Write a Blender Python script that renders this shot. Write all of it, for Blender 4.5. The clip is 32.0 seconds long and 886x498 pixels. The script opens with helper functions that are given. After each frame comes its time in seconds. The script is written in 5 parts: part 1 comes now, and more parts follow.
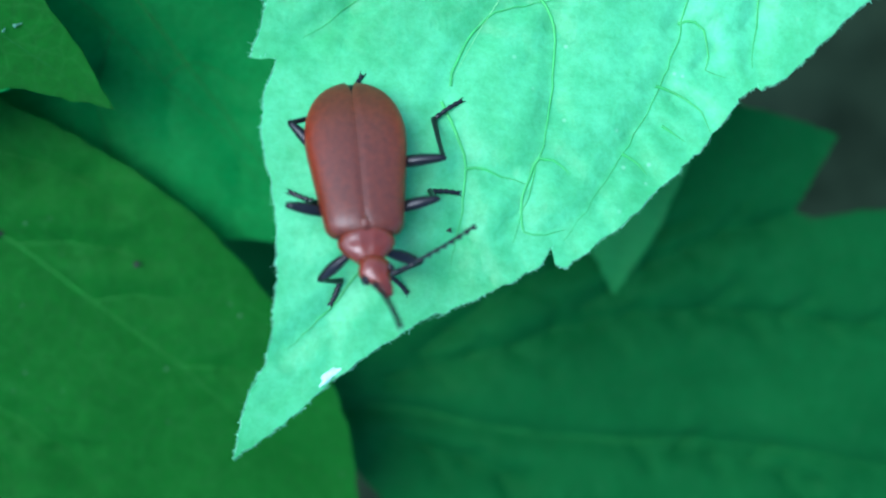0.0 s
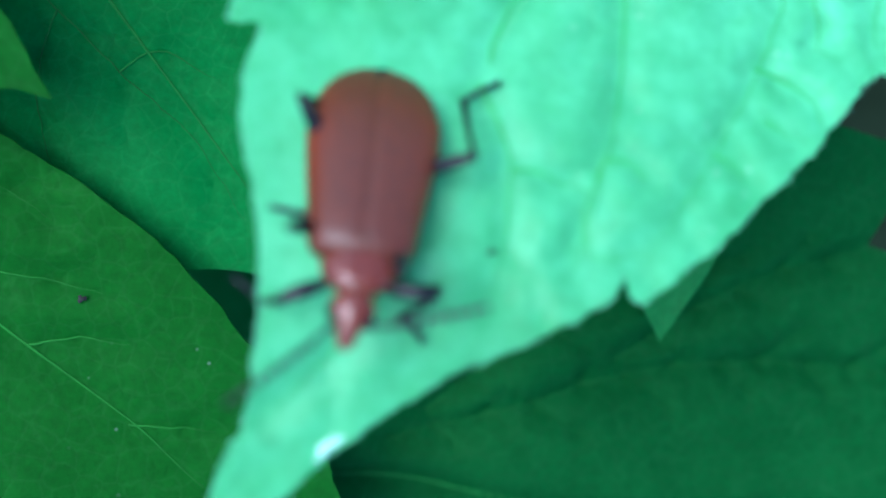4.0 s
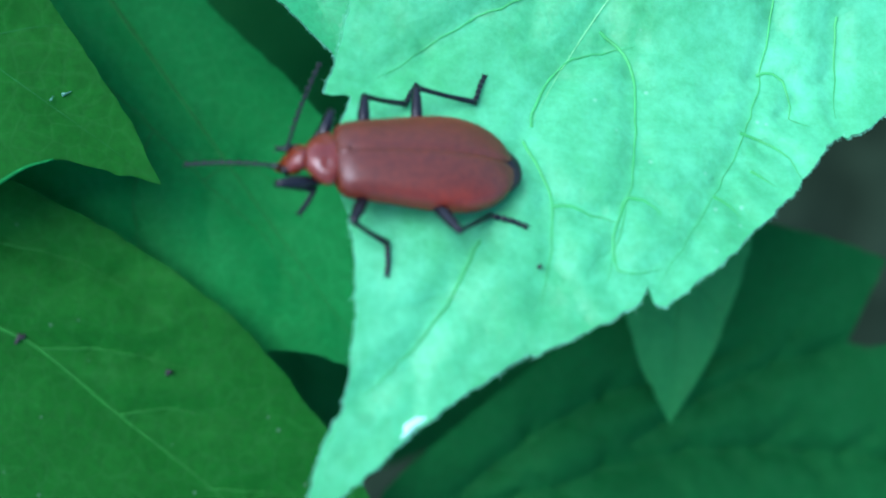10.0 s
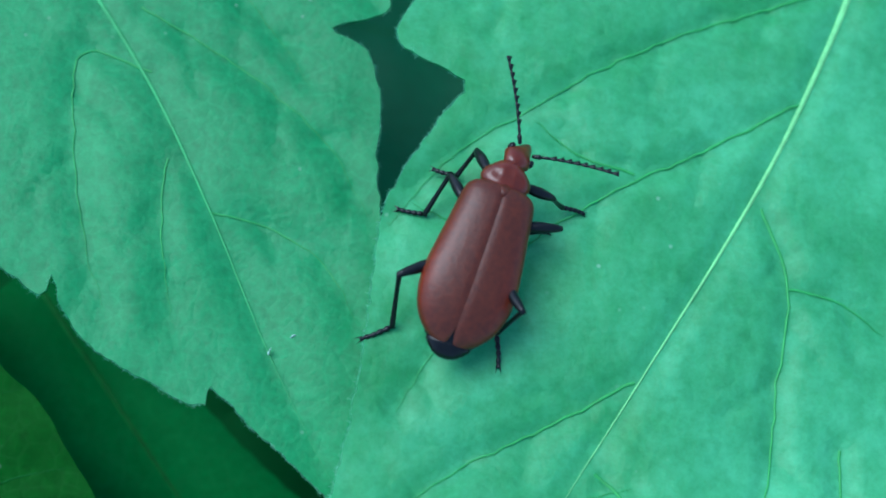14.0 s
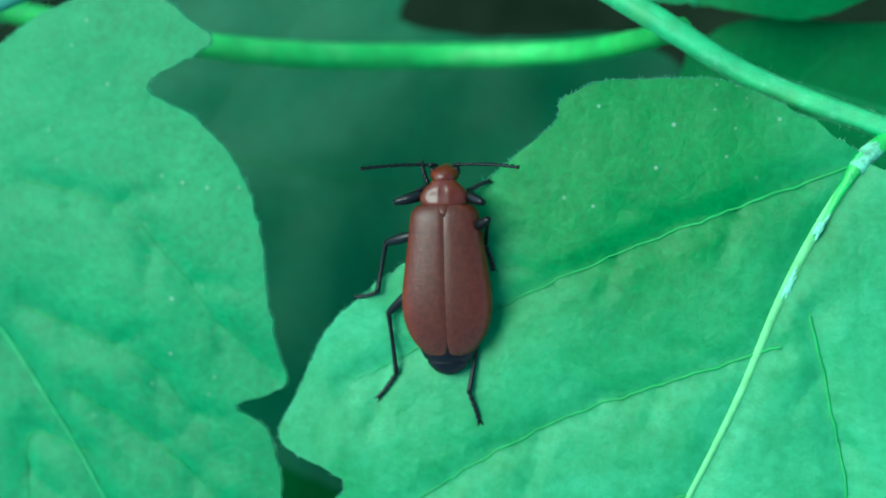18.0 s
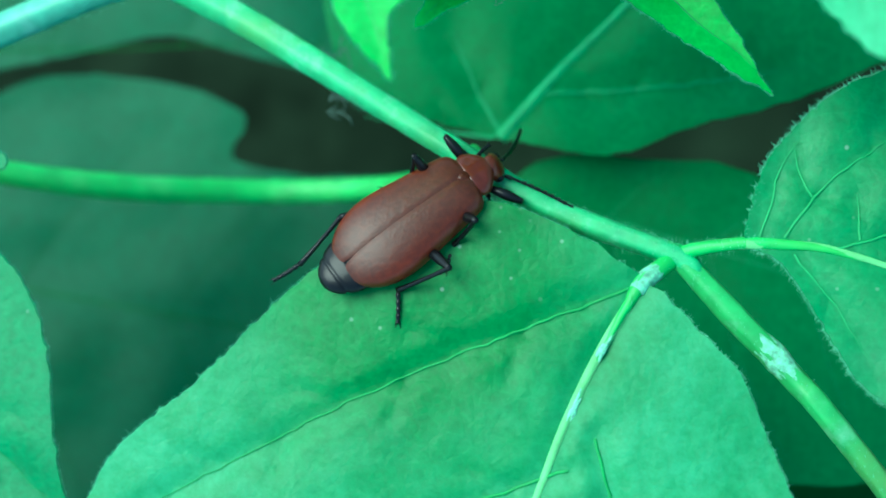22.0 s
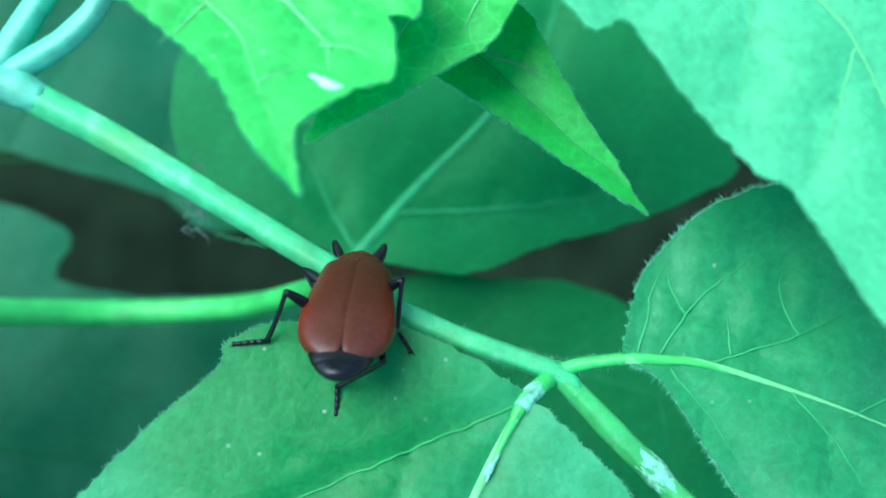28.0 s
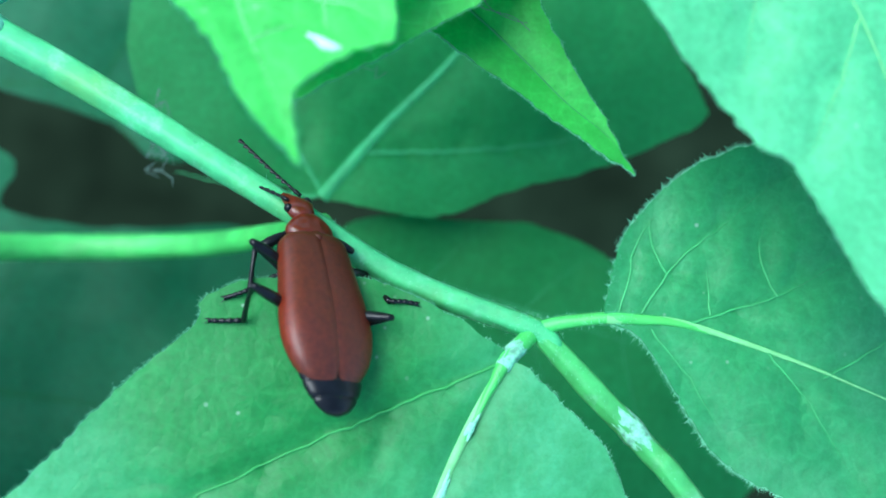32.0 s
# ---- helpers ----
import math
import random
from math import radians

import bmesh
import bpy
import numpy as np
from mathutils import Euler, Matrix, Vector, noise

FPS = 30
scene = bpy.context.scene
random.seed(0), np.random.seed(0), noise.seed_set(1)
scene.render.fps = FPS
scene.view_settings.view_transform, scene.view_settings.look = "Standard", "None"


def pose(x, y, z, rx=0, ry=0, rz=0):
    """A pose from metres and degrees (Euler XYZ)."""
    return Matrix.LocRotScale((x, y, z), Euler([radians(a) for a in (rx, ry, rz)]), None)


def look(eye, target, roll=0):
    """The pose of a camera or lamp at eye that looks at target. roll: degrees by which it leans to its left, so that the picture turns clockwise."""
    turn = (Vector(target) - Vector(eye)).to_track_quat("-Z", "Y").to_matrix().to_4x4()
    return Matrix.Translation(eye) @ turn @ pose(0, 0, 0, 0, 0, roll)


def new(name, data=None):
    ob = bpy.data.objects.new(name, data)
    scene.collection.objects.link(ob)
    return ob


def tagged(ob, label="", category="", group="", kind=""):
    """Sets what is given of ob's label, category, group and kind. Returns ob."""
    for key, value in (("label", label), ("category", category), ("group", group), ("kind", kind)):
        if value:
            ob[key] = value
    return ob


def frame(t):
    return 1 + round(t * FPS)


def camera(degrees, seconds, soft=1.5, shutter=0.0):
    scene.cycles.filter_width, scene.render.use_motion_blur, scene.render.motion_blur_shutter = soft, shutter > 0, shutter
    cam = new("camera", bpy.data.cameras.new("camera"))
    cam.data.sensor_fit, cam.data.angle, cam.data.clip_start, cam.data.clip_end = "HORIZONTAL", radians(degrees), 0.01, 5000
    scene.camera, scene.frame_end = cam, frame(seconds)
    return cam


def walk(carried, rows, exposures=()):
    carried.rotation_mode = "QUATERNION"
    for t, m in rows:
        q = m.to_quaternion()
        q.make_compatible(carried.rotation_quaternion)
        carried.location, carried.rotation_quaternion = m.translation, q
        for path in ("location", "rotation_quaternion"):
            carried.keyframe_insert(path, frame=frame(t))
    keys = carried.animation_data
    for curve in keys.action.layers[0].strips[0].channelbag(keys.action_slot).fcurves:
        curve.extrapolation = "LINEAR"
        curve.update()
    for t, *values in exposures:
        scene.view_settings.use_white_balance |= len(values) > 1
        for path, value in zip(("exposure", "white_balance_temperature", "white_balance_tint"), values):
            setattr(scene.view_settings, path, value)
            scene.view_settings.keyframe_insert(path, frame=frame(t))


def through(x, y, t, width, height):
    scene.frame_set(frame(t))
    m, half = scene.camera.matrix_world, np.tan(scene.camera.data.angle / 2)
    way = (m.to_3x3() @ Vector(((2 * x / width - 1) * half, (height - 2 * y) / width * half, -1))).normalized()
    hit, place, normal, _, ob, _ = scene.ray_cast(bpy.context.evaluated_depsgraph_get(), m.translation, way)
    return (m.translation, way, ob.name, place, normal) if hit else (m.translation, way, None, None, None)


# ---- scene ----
MM = 0.001
LIFT = 0.42          # height of the leaf layer over the soil


def at(x, y, z):
    """A place in the leaf layer, given in millimetres."""
    return Vector((x * MM, y * MM, z * MM + LIFT))


cam = camera(40, 32.0, 1.8)
cam.data.dof.use_dof = True
cam.data.dof.focus_distance = 0.079
cam.data.dof.aperture_fstop = 24

# seconds, place in mm, turn in degrees
CAMERA_ROWS = [
    (0, -12.74, 23.64, 79.25, -13.61, -8.07, 1.78),
    (0.5, -11.95, 26.09, 79.07, -15.21, -9.17, 2.28),
    (1, -9.13, 22.89, 72.45, -13.84, -8.88, 1.98),
    (2, -11.03, 16.77, 55.09, -11.69, -7.63, 4.09),
    (3, -13.98, 19.83, 60.22, -14.02, -3.58, 6.52),
    (3.5, -12.46, 18.23, 60.27, -11.55, -6.47, 2.20),
    (5.5, -17.71, 20.21, 70.72, -11.50, -12.17, 2.96),
    (6, -18.75, 22.44, 75.16, -12.75, -8.02, 2.21),
    (6.5, -18.64, 22.75, 75.13, -12.77, -6.37, 2.44),
    (7, -19.18, 19.69, 74.77, -13.10, -5.57, 2.58),
    (8, -18.97, 9.45, 73.06, -3.27, -4.97, 2.42),
    (8.5, -20.50, 9.73, 73.31, -1.23, -5.21, 1.67),
    (9, -21.81, 9.42, 73.62, 0.36, -6.28, 1.35),
    (9.5, -20.89, 7.88, 74.07, -0.36, -7.60, 1.13),
    (10, -19.23, 8.21, 74.26, -0.08, -10.15, 1.25),
    (10.5, -20.12, 8.81, 74.17, 1.09, -10.02, 1.49),
    (11, -21.31, 9.03, 74.06, 2.38, -9.37, 1.34),
    (11.5, -20.15, 9.34, 74.15, 3.56, -8.84, 0.90),
    (12, -18.61, 8.85, 74.16, 6.40, -8.25, 0.75),
    (12.5, -18.65, 8.75, 74.04, 11.25, -6.97, 0.77),
    (13, -18.29, 9.30, 74.37, 16.22, -5.90, 0.93),
    (13.5, -17.98, 12.97, 75.25, 16.32, -5.89, 0.98),
    (14, -13.50, 15.52, 76.48, 15.32, -5.84, 0.81),
    (14.5, -8.19, 19.43, 78.86, 13.03, -5.69, 0.40),
    (15, -3.08, 26.64, 81.12, 10.47, -4.89, 0.47),
    (15.5, -7.88, 44.49, 83.28, 4.79, -7.51, 0.32),
    (17.5, 18.85, 65.15, 83.02, -1.52, 12.88, -0.43),
    (18, 19.74, 66.01, 82.40, -1.07, 11.87, -0.46),
    (18.5, 19.94, 66.80, 82.04, -1.19, 10.90, -0.49),
    (19, 21.20, 65.65, 81.57, -1.49, 10.68, -0.44),
    (19.5, 21.48, 64.70, 81.38, -1.04, 11.08, -0.40),
    (20, 22.13, 65.10, 81.21, -0.91, 10.90, -0.07),
    (20.5, 22.51, 65.42, 81.43, -0.66, 11.39, -0.17),
    (21, 23.82, 64.58, 81.12, 1.56, 11.92, -0.21),
    (21.5, 25.92, 65.14, 80.70, 3.61, 10.42, -0.48),
    (22, 28.03, 62.75, 79.90, 6.95, 7.93, -0.38),
    (22.5, 25.80, 63.24, 78.85, 8.28, 4.52, -0.72),
    (23, 25.84, 63.78, 78.28, 9.68, 2.11, -1.07),
    (23.5, 24.79, 64.39, 78.75, 10.53, 1.63, -1.23),
    (24, 22.63, 63.59, 79.09, 11.93, 3.02, -0.79),
    (24.5, 19.21, 64.02, 80.48, 12.08, 3.48, -0.65),
    (25, 18.32, 63.43, 80.62, 13.25, 2.19, -0.90),
    (25.5, 17.06, 63.93, 79.39, 14.38, -1.21, -2.18),
    (26, 17.84, 64.48, 79.42, 15.72, -3.41, -2.24),
    (26.5, 18.61, 62.71, 78.99, 14.72, -3.11, -2.10),
    (28.5, 20.07, 63.27, 78.98, 12.34, -3.11, -2.93),
    (29, 19.85, 64.48, 79.11, 12.02, -2.81, -3.08),
    (29.5, 20.17, 65.29, 79.61, 11.58, -3.66, -3.42),
    (30, 18.70, 66.37, 79.73, 10.38, -3.12, -3.41),
    (30.5, 18.98, 73.53, 80.28, 3.54, -3.42, -4.33),
    (31, 17.22, 72.08, 77.92, 5.57, -4.52, -3.94),
    (31.5, 16.81, 70.22, 78.63, 5.85, -5.77, -2.81),
    (32, 15.43, 67.52, 77.64, 7.51, -7.54, -2.35),
]
walk(cam, [(t, pose(x * MM, y * MM, z * MM + LIFT, rx, ry, rz)) for t, x, y, z, rx, ry, rz in CAMERA_ROWS],
     exposures=[(0, 1.15, 5300, 9), (6, 1.1, 5200, 13), (8, 1.45, 5300, 18), (9.5, 1.25, 5300, 17), (13, 0.6, 5200, 11), (15, 0.25, 5400, -3), (17.5, 0.6, 5600, -16), (19, 0.58, 5700, -23), (21, 0.55, 5700, -24), (22, 0.75, 5600, -23), (25, 1.0, 5500, -10), (27, 0.88, 5400, -4), (29, 0.95, 5400, 0), (32, 0.95, 5600, 3)])

# ---- light: bright overcast shade under a canopy ----
world = bpy.data.worlds.new("sky")
world.use_nodes = True
scene.world = world
sky = world.node_tree.nodes.new("ShaderNodeTexSky")
sky.sky_type = "NISHITA"
sky.sun_disc = False
sky.sun_elevation, sky.sun_rotation = radians(52), radians(-60)
world.node_tree.links.new(sky.outputs[0], world.node_tree.nodes["Background"].inputs[0])
world.node_tree.nodes["Background"].inputs[1].default_value = 0.17
sun = new("sun", bpy.data.lights.new("sun", "SUN"))
sun.data.energy, sun.data.angle, sun.data.color = 2.5, radians(40), (1.0, 0.98, 0.93)
sun.matrix_world = look((-0.6, 0.35, 1.1), (0, 0, 0))


# ---- materials ----
def material(name, color, rough=0.5, spec=0.5):
    m = bpy.data.materials.new(name)
    m.use_nodes = True
    b = m.node_tree.nodes["Principled BSDF"]
    b.inputs["Base Color"].default_value = (*color, 1)
    b.inputs["Roughness"].default_value = rough
    b.inputs["Specular IOR Level"].default_value = spec
    return m


def node(m, kind, **values):
    n = m.node_tree.nodes.new(kind)
    for key, value in values.items():
        n.inputs[key.replace("_", " ")].default_value = value
    return n


def link(m, a, b):
    m.node_tree.links.new(a, b)


def ramp(m, source, stops):
    n = m.node_tree.nodes.new("ShaderNodeValToRGB")
    while len(n.color_ramp.elements) < len(stops):
        n.color_ramp.elements.new(0.5)
    for e, (p, c) in zip(n.color_ramp.elements, stops):
        e.position, e.color = p, (*c, 1)
    link(m, source, n.inputs[0])
    return n.outputs[0]


def bump(m, source, distance, strength=1.0, normal=None):
    n = node(m, "ShaderNodeBump", Strength=strength, Distance=distance)
    link(m, source, n.inputs["Height"])
    if normal:
        link(m, normal, n.inputs["Normal"])
    return n.outputs[0]


def leaf_material(name, dark, light, through, rough=0.42, specks=0.0, gloss=0.5, bloom=0.0, veil_color=(0.30, 0.62, 0.40), reach=(0.5, 0.75), clear=None, lace=0.16):
    """A living leaf: mottled green, fine net of veinlets, light passing through the blade."""
    m = material(name, dark, rough, gloss)
    b = m.node_tree.nodes["Principled BSDF"]
    out = m.node_tree.nodes["Material Output"]
    geo = m.node_tree.nodes.new("ShaderNodeNewGeometry")
    pos = geo.outputs["Position"]
    broad = node(m, "ShaderNodeTexNoise", Scale=90.0, Detail=4.0, Roughness=0.6)
    fine = node(m, "ShaderNodeTexNoise", Scale=1700.0, Detail=5.0, Roughness=0.7)
    net = node(m, "ShaderNodeTexVoronoi", Scale=620.0)
    net.feature = "DISTANCE_TO_EDGE"
    mesh_fine = node(m, "ShaderNodeTexVoronoi", Scale=1500.0)
    mesh_fine.feature = "DISTANCE_TO_EDGE"
    warp = node(m, "ShaderNodeVectorMath")
    warp.operation = "MULTIPLY_ADD"
    warp.inputs[1].default_value = (0.0022, 0.0022, 0.0022)
    link(m, broad.outputs["Color"], warp.inputs[0])
    link(m, pos, warp.inputs[2])
    for n in (broad, fine):
        link(m, pos, n.inputs["Vector"])
    link(m, warp.outputs[0], net.inputs["Vector"])
    link(m, warp.outputs[0], mesh_fine.inputs["Vector"])
    mid = tuple((a + c) / 2 for a, c in zip(dark, light))
    base = ramp(m, broad.outputs["Fac"], [(0.3, dark), (0.52, mid), (0.72, light)])
    veins = ramp(m, net.outputs["Distance"], [(0.0, (1, 1, 1)), (0.07, (0, 0, 0))])
    mix = m.node_tree.nodes.new("ShaderNodeMix")
    mix.data_type = "RGBA"
    scale = node(m, "ShaderNodeMath")
    scale.operation = "MULTIPLY"
    scale.inputs[1].default_value = lace
    link(m, veins, scale.inputs[0])
    link(m, scale.outputs[0], mix.inputs["Factor"])
    link(m, base, mix.inputs["A"])
    mix.inputs["B"].default_value = (*(min(1, c * 1.35 + 0.02) for c in light), 1)
    color = mix.outputs["Result"]
    grain = m.node_tree.nodes.new("ShaderNodeMix")
    grain.data_type, grain.blend_type = "RGBA", "MULTIPLY"
    grain.inputs["Factor"].default_value = 0.75
    link(m, color, grain.inputs["A"])
    link(m, ramp(m, fine.outputs["Fac"], [(0.25, (0.6, 0.6, 0.6)), (0.7, (1.25, 1.25, 1.25))]), grain.inputs["B"])
    color = grain.outputs["Result"]
    cells = node(m, "ShaderNodeTexNoise", Scale=520.0, Detail=3.0, Roughness=0.6)
    link(m, pos, cells.inputs["Vector"])
    patchy = m.node_tree.nodes.new("ShaderNodeMix")
    patchy.data_type, patchy.blend_type = "RGBA", "MULTIPLY"
    patchy.inputs["Factor"].default_value = 0.3
    link(m, color, patchy.inputs["A"])
    link(m, ramp(m, cells.outputs["Fac"], [(0.32, (0.72, 0.78, 0.70)), (0.66, (1.2, 1.14, 1.2))]), patchy.inputs["B"])
    color = patchy.outputs["Result"]
    if specks:
        spot = node(m, "ShaderNodeTexVoronoi", Scale=560.0, Randomness=1.0)
        link(m, pos, spot.inputs["Vector"])
        patch = node(m, "ShaderNodeTexNoise", Scale=45.0, Detail=3.0)
        link(m, pos, patch.inputs["Vector"])
        dots = node(m, "ShaderNodeMath")
        dots.operation = "MULTIPLY"
        link(m, ramp(m, spot.outputs["Distance"], [(0.05, (1, 1, 1)), (0.10, (0, 0, 0))]), dots.inputs[0])
        link(m, ramp(m, patch.outputs["Fac"], [(0.5, (0, 0, 0)), (0.68, (specks, specks, specks))]), dots.inputs[1])
        dust = m.node_tree.nodes.new("ShaderNodeMix")
        dust.data_type = "RGBA"
        link(m, dots.outputs[0], dust.inputs["Factor"])
        link(m, color, dust.inputs["A"])
        dust.inputs["B"].default_value = (0.55, 0.75, 0.6, 1)
        color = dust.outputs["Result"]
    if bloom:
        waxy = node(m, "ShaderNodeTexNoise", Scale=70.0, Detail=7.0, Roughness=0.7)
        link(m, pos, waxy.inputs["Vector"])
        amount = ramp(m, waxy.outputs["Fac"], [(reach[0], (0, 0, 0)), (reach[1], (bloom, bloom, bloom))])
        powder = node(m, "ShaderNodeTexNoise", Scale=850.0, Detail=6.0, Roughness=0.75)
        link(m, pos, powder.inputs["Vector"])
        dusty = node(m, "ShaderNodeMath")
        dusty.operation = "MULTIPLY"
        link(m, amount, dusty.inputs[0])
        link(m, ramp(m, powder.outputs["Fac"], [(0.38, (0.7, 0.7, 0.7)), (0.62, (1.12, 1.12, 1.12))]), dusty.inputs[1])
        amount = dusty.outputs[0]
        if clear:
            # the pale veil thins around a set point, leaving the beetle's lobe darker
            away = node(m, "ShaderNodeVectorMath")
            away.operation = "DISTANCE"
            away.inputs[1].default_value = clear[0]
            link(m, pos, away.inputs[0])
            thinned = node(m, "ShaderNodeMapRange")
            thinned.inputs["From Min"].default_value, thinned.inputs["From Max"].default_value = clear[1]
            thinned.inputs["To Min"].default_value = 0.05
            link(m, away.outputs["Value"], thinned.inputs["Value"])
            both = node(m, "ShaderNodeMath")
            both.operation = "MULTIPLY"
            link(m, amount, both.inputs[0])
            link(m, thinned.outputs[0], both.inputs[1])
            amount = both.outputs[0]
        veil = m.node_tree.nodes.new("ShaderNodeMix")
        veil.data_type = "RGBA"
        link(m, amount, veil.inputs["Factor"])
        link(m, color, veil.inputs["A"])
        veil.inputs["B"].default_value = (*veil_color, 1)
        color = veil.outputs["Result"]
    link(m, color, b.inputs["Base Color"])
    h = bump(m, net.outputs["Distance"], 0.00012, 0.35)
    h = bump(m, mesh_fine.outputs["Distance"], 0.00006, 0.5, h)
    h = bump(m, fine.outputs["Fac"], 0.00012, 0.4, h)
    link(m, h, b.inputs["Normal"])
    tr = node(m, "ShaderNodeBsdfTranslucent")
    tr.inputs["Color"].default_value = (*through, 1)
    link(m, h, tr.inputs["Normal"])
    add = node(m, "ShaderNodeMixShader")
    add.inputs[0].default_value = 0.34
    link(m, b.outputs[0], add.inputs[1])
    link(m, tr.outputs[0], add.inputs[2])
    link(m, add.outputs[0], out.inputs["Surface"])
    return m


def fleck_material(name, color, spread=0.3, scale=700.0, rough=0.6, spec=0.4, depth=0.0001):
    m = material(name, color, rough, spec)
    n = node(m, "ShaderNodeTexNoise", Scale=scale, Detail=5.0, Roughness=0.6)
    geo = m.node_tree.nodes.new("ShaderNodeTexCoord")
    link(m, geo.outputs["Object"], n.inputs["Vector"])
    lo, hi = tuple(c * (1 - spread) for c in color), tuple(min(1, c * (1 + spread)) for c in color)
    b = m.node_tree.nodes["Principled BSDF"]
    link(m, ramp(m, n.outputs["Fac"], [(0.3, lo), (0.7, hi)]), b.inputs["Base Color"])
    link(m, bump(m, n.outputs["Fac"], depth, 0.6), b.inputs["Normal"])
    return m


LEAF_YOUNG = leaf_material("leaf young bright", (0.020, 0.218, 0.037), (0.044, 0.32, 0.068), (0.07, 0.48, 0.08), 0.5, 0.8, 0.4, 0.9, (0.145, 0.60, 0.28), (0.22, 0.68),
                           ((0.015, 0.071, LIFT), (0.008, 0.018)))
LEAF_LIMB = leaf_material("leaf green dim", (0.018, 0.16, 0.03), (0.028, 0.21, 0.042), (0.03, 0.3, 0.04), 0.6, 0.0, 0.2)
LEAF_PALE = leaf_material("leaf pale", (0.12, 0.54, 0.22), (0.18, 0.66, 0.30), (0.15, 0.70, 0.2), 0.5, 0.4, 0.5, lace=0.12)
LEAF_MID = leaf_material("leaf mature", (0.033, 0.285, 0.09), (0.055, 0.38, 0.128), (0.04, 0.40, 0.08), 0.5, 0.5, 0.35, 0.4, (0.07, 0.40, 0.17))
# lower leaves: canopy shade is put into the colour by darker base greens
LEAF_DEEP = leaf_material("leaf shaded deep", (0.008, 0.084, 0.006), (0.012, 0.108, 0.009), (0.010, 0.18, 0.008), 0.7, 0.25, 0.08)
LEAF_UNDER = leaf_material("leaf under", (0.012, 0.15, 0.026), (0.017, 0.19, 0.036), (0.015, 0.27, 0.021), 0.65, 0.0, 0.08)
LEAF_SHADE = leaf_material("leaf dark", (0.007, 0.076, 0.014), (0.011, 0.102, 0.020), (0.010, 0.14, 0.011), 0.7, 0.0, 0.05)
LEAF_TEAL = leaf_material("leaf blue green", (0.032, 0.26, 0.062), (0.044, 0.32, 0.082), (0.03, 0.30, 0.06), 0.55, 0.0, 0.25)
# LEAF_TEAL darkened for the lowest leaves, their shade held in the colour
LEAF_TEAL_SHADED = leaf_material("leaf low", (0.013, 0.135, 0.052), (0.018, 0.165, 0.066), (0.015, 0.17, 0.042), 0.55, 0.0, 0.25)
LEAF_SIDE = leaf_material("leaf leaflet", (0.042, 0.29, 0.092), (0.066, 0.38, 0.125), (0.06, 0.46, 0.10), 0.5, 0.5, 0.4, 0.2)
LEAF_LIME = leaf_material("leaf lime", (0.085, 0.52, 0.075), (0.13, 0.64, 0.12), (0.16, 0.86, 0.10), 0.5, 0.5, 0.4, lace=0.45)
# LEAF_LIME darkened: shade from the leaves above is put into the colour
LEAF_LIME_SHADED = leaf_material("leaf lime shaded", (0.06, 0.43, 0.055), (0.085, 0.52, 0.08), (0.10, 0.7, 0.06), 0.5, 0.0, 0.4, lace=0.2)
VEIN_SIDE = fleck_material("side vein green", (0.045, 0.30, 0.065), 0.2)
VEIN_MID = fleck_material("leaflet vein green", (0.058, 0.34, 0.10), 0.2)
VEIN_TEAL = fleck_material("pale blue green vein", (0.06, 0.36, 0.12), 0.2)
VEIN_LIGHT = fleck_material("vein pale green", (0.19, 0.56, 0.19), 0.2)
# veins of the low leaves, darkened with the same shade
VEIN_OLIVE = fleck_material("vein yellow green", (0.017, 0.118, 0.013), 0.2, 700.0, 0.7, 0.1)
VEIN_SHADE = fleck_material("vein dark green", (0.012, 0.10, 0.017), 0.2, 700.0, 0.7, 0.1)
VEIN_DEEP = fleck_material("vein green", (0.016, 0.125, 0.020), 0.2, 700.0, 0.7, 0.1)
def stem_material(name, green, tint, pale):
    """A young twig: green skin with yellower and brownish stretches and a pale bloom."""
    m = fleck_material(name, green, 0.25, 500.0, 0.5, 0.5, 0.0002)
    b = m.node_tree.nodes["Principled BSDF"]
    color = b.inputs["Base Color"].links[0].from_socket
    pos = m.node_tree.nodes.new("ShaderNodeNewGeometry").outputs["Position"]
    for scale, lo, hi, other, most in ((110.0, 0.5, 0.72, tint, 0.7), (260.0, 0.55, 0.7, pale, 0.55)):
        n = node(m, "ShaderNodeTexNoise", Scale=scale, Detail=6.0, Roughness=0.65)
        link(m, pos, n.inputs["Vector"])
        mix = m.node_tree.nodes.new("ShaderNodeMix")
        mix.data_type = "RGBA"
        link(m, ramp(m, n.outputs["Fac"], [(lo, (0, 0, 0)), (hi, (most, most, most))]), mix.inputs["Factor"])
        link(m, color, mix.inputs["A"])
        mix.inputs["B"].default_value = (*other, 1)
        color = mix.outputs["Result"]
    link(m, color, b.inputs["Base Color"])
    return m


STEM = stem_material("stem green", (0.095, 0.49, 0.18), (0.13, 0.38, 0.08), (0.30, 0.66, 0.44))
STEM_DRY = stem_material("stem yellow green", (0.085, 0.42, 0.11), (0.15, 0.33, 0.07), (0.24, 0.60, 0.34))
STEM_PALE = stem_material("stem waxy blue green", (0.14, 0.50, 0.31), (0.13, 0.40, 0.17), (0.26, 0.60, 0.46))
PETIOLE = stem_material("petiole lime", (0.09, 0.51, 0.10), (0.13, 0.57, 0.10), (0.18, 0.62, 0.18))
HAIR = material("leaf hair", (0.22, 0.62, 0.36), 0.7)
WHITE = fleck_material("dried white fleck", (0.32, 0.58, 0.44), 0.35, 1500.0, 0.6)
# plain white for the two marks on the lime leaf
PALE_MARK = fleck_material("white leaf mark", (0.50, 0.78, 0.58), 0.1, 900.0, 0.35)
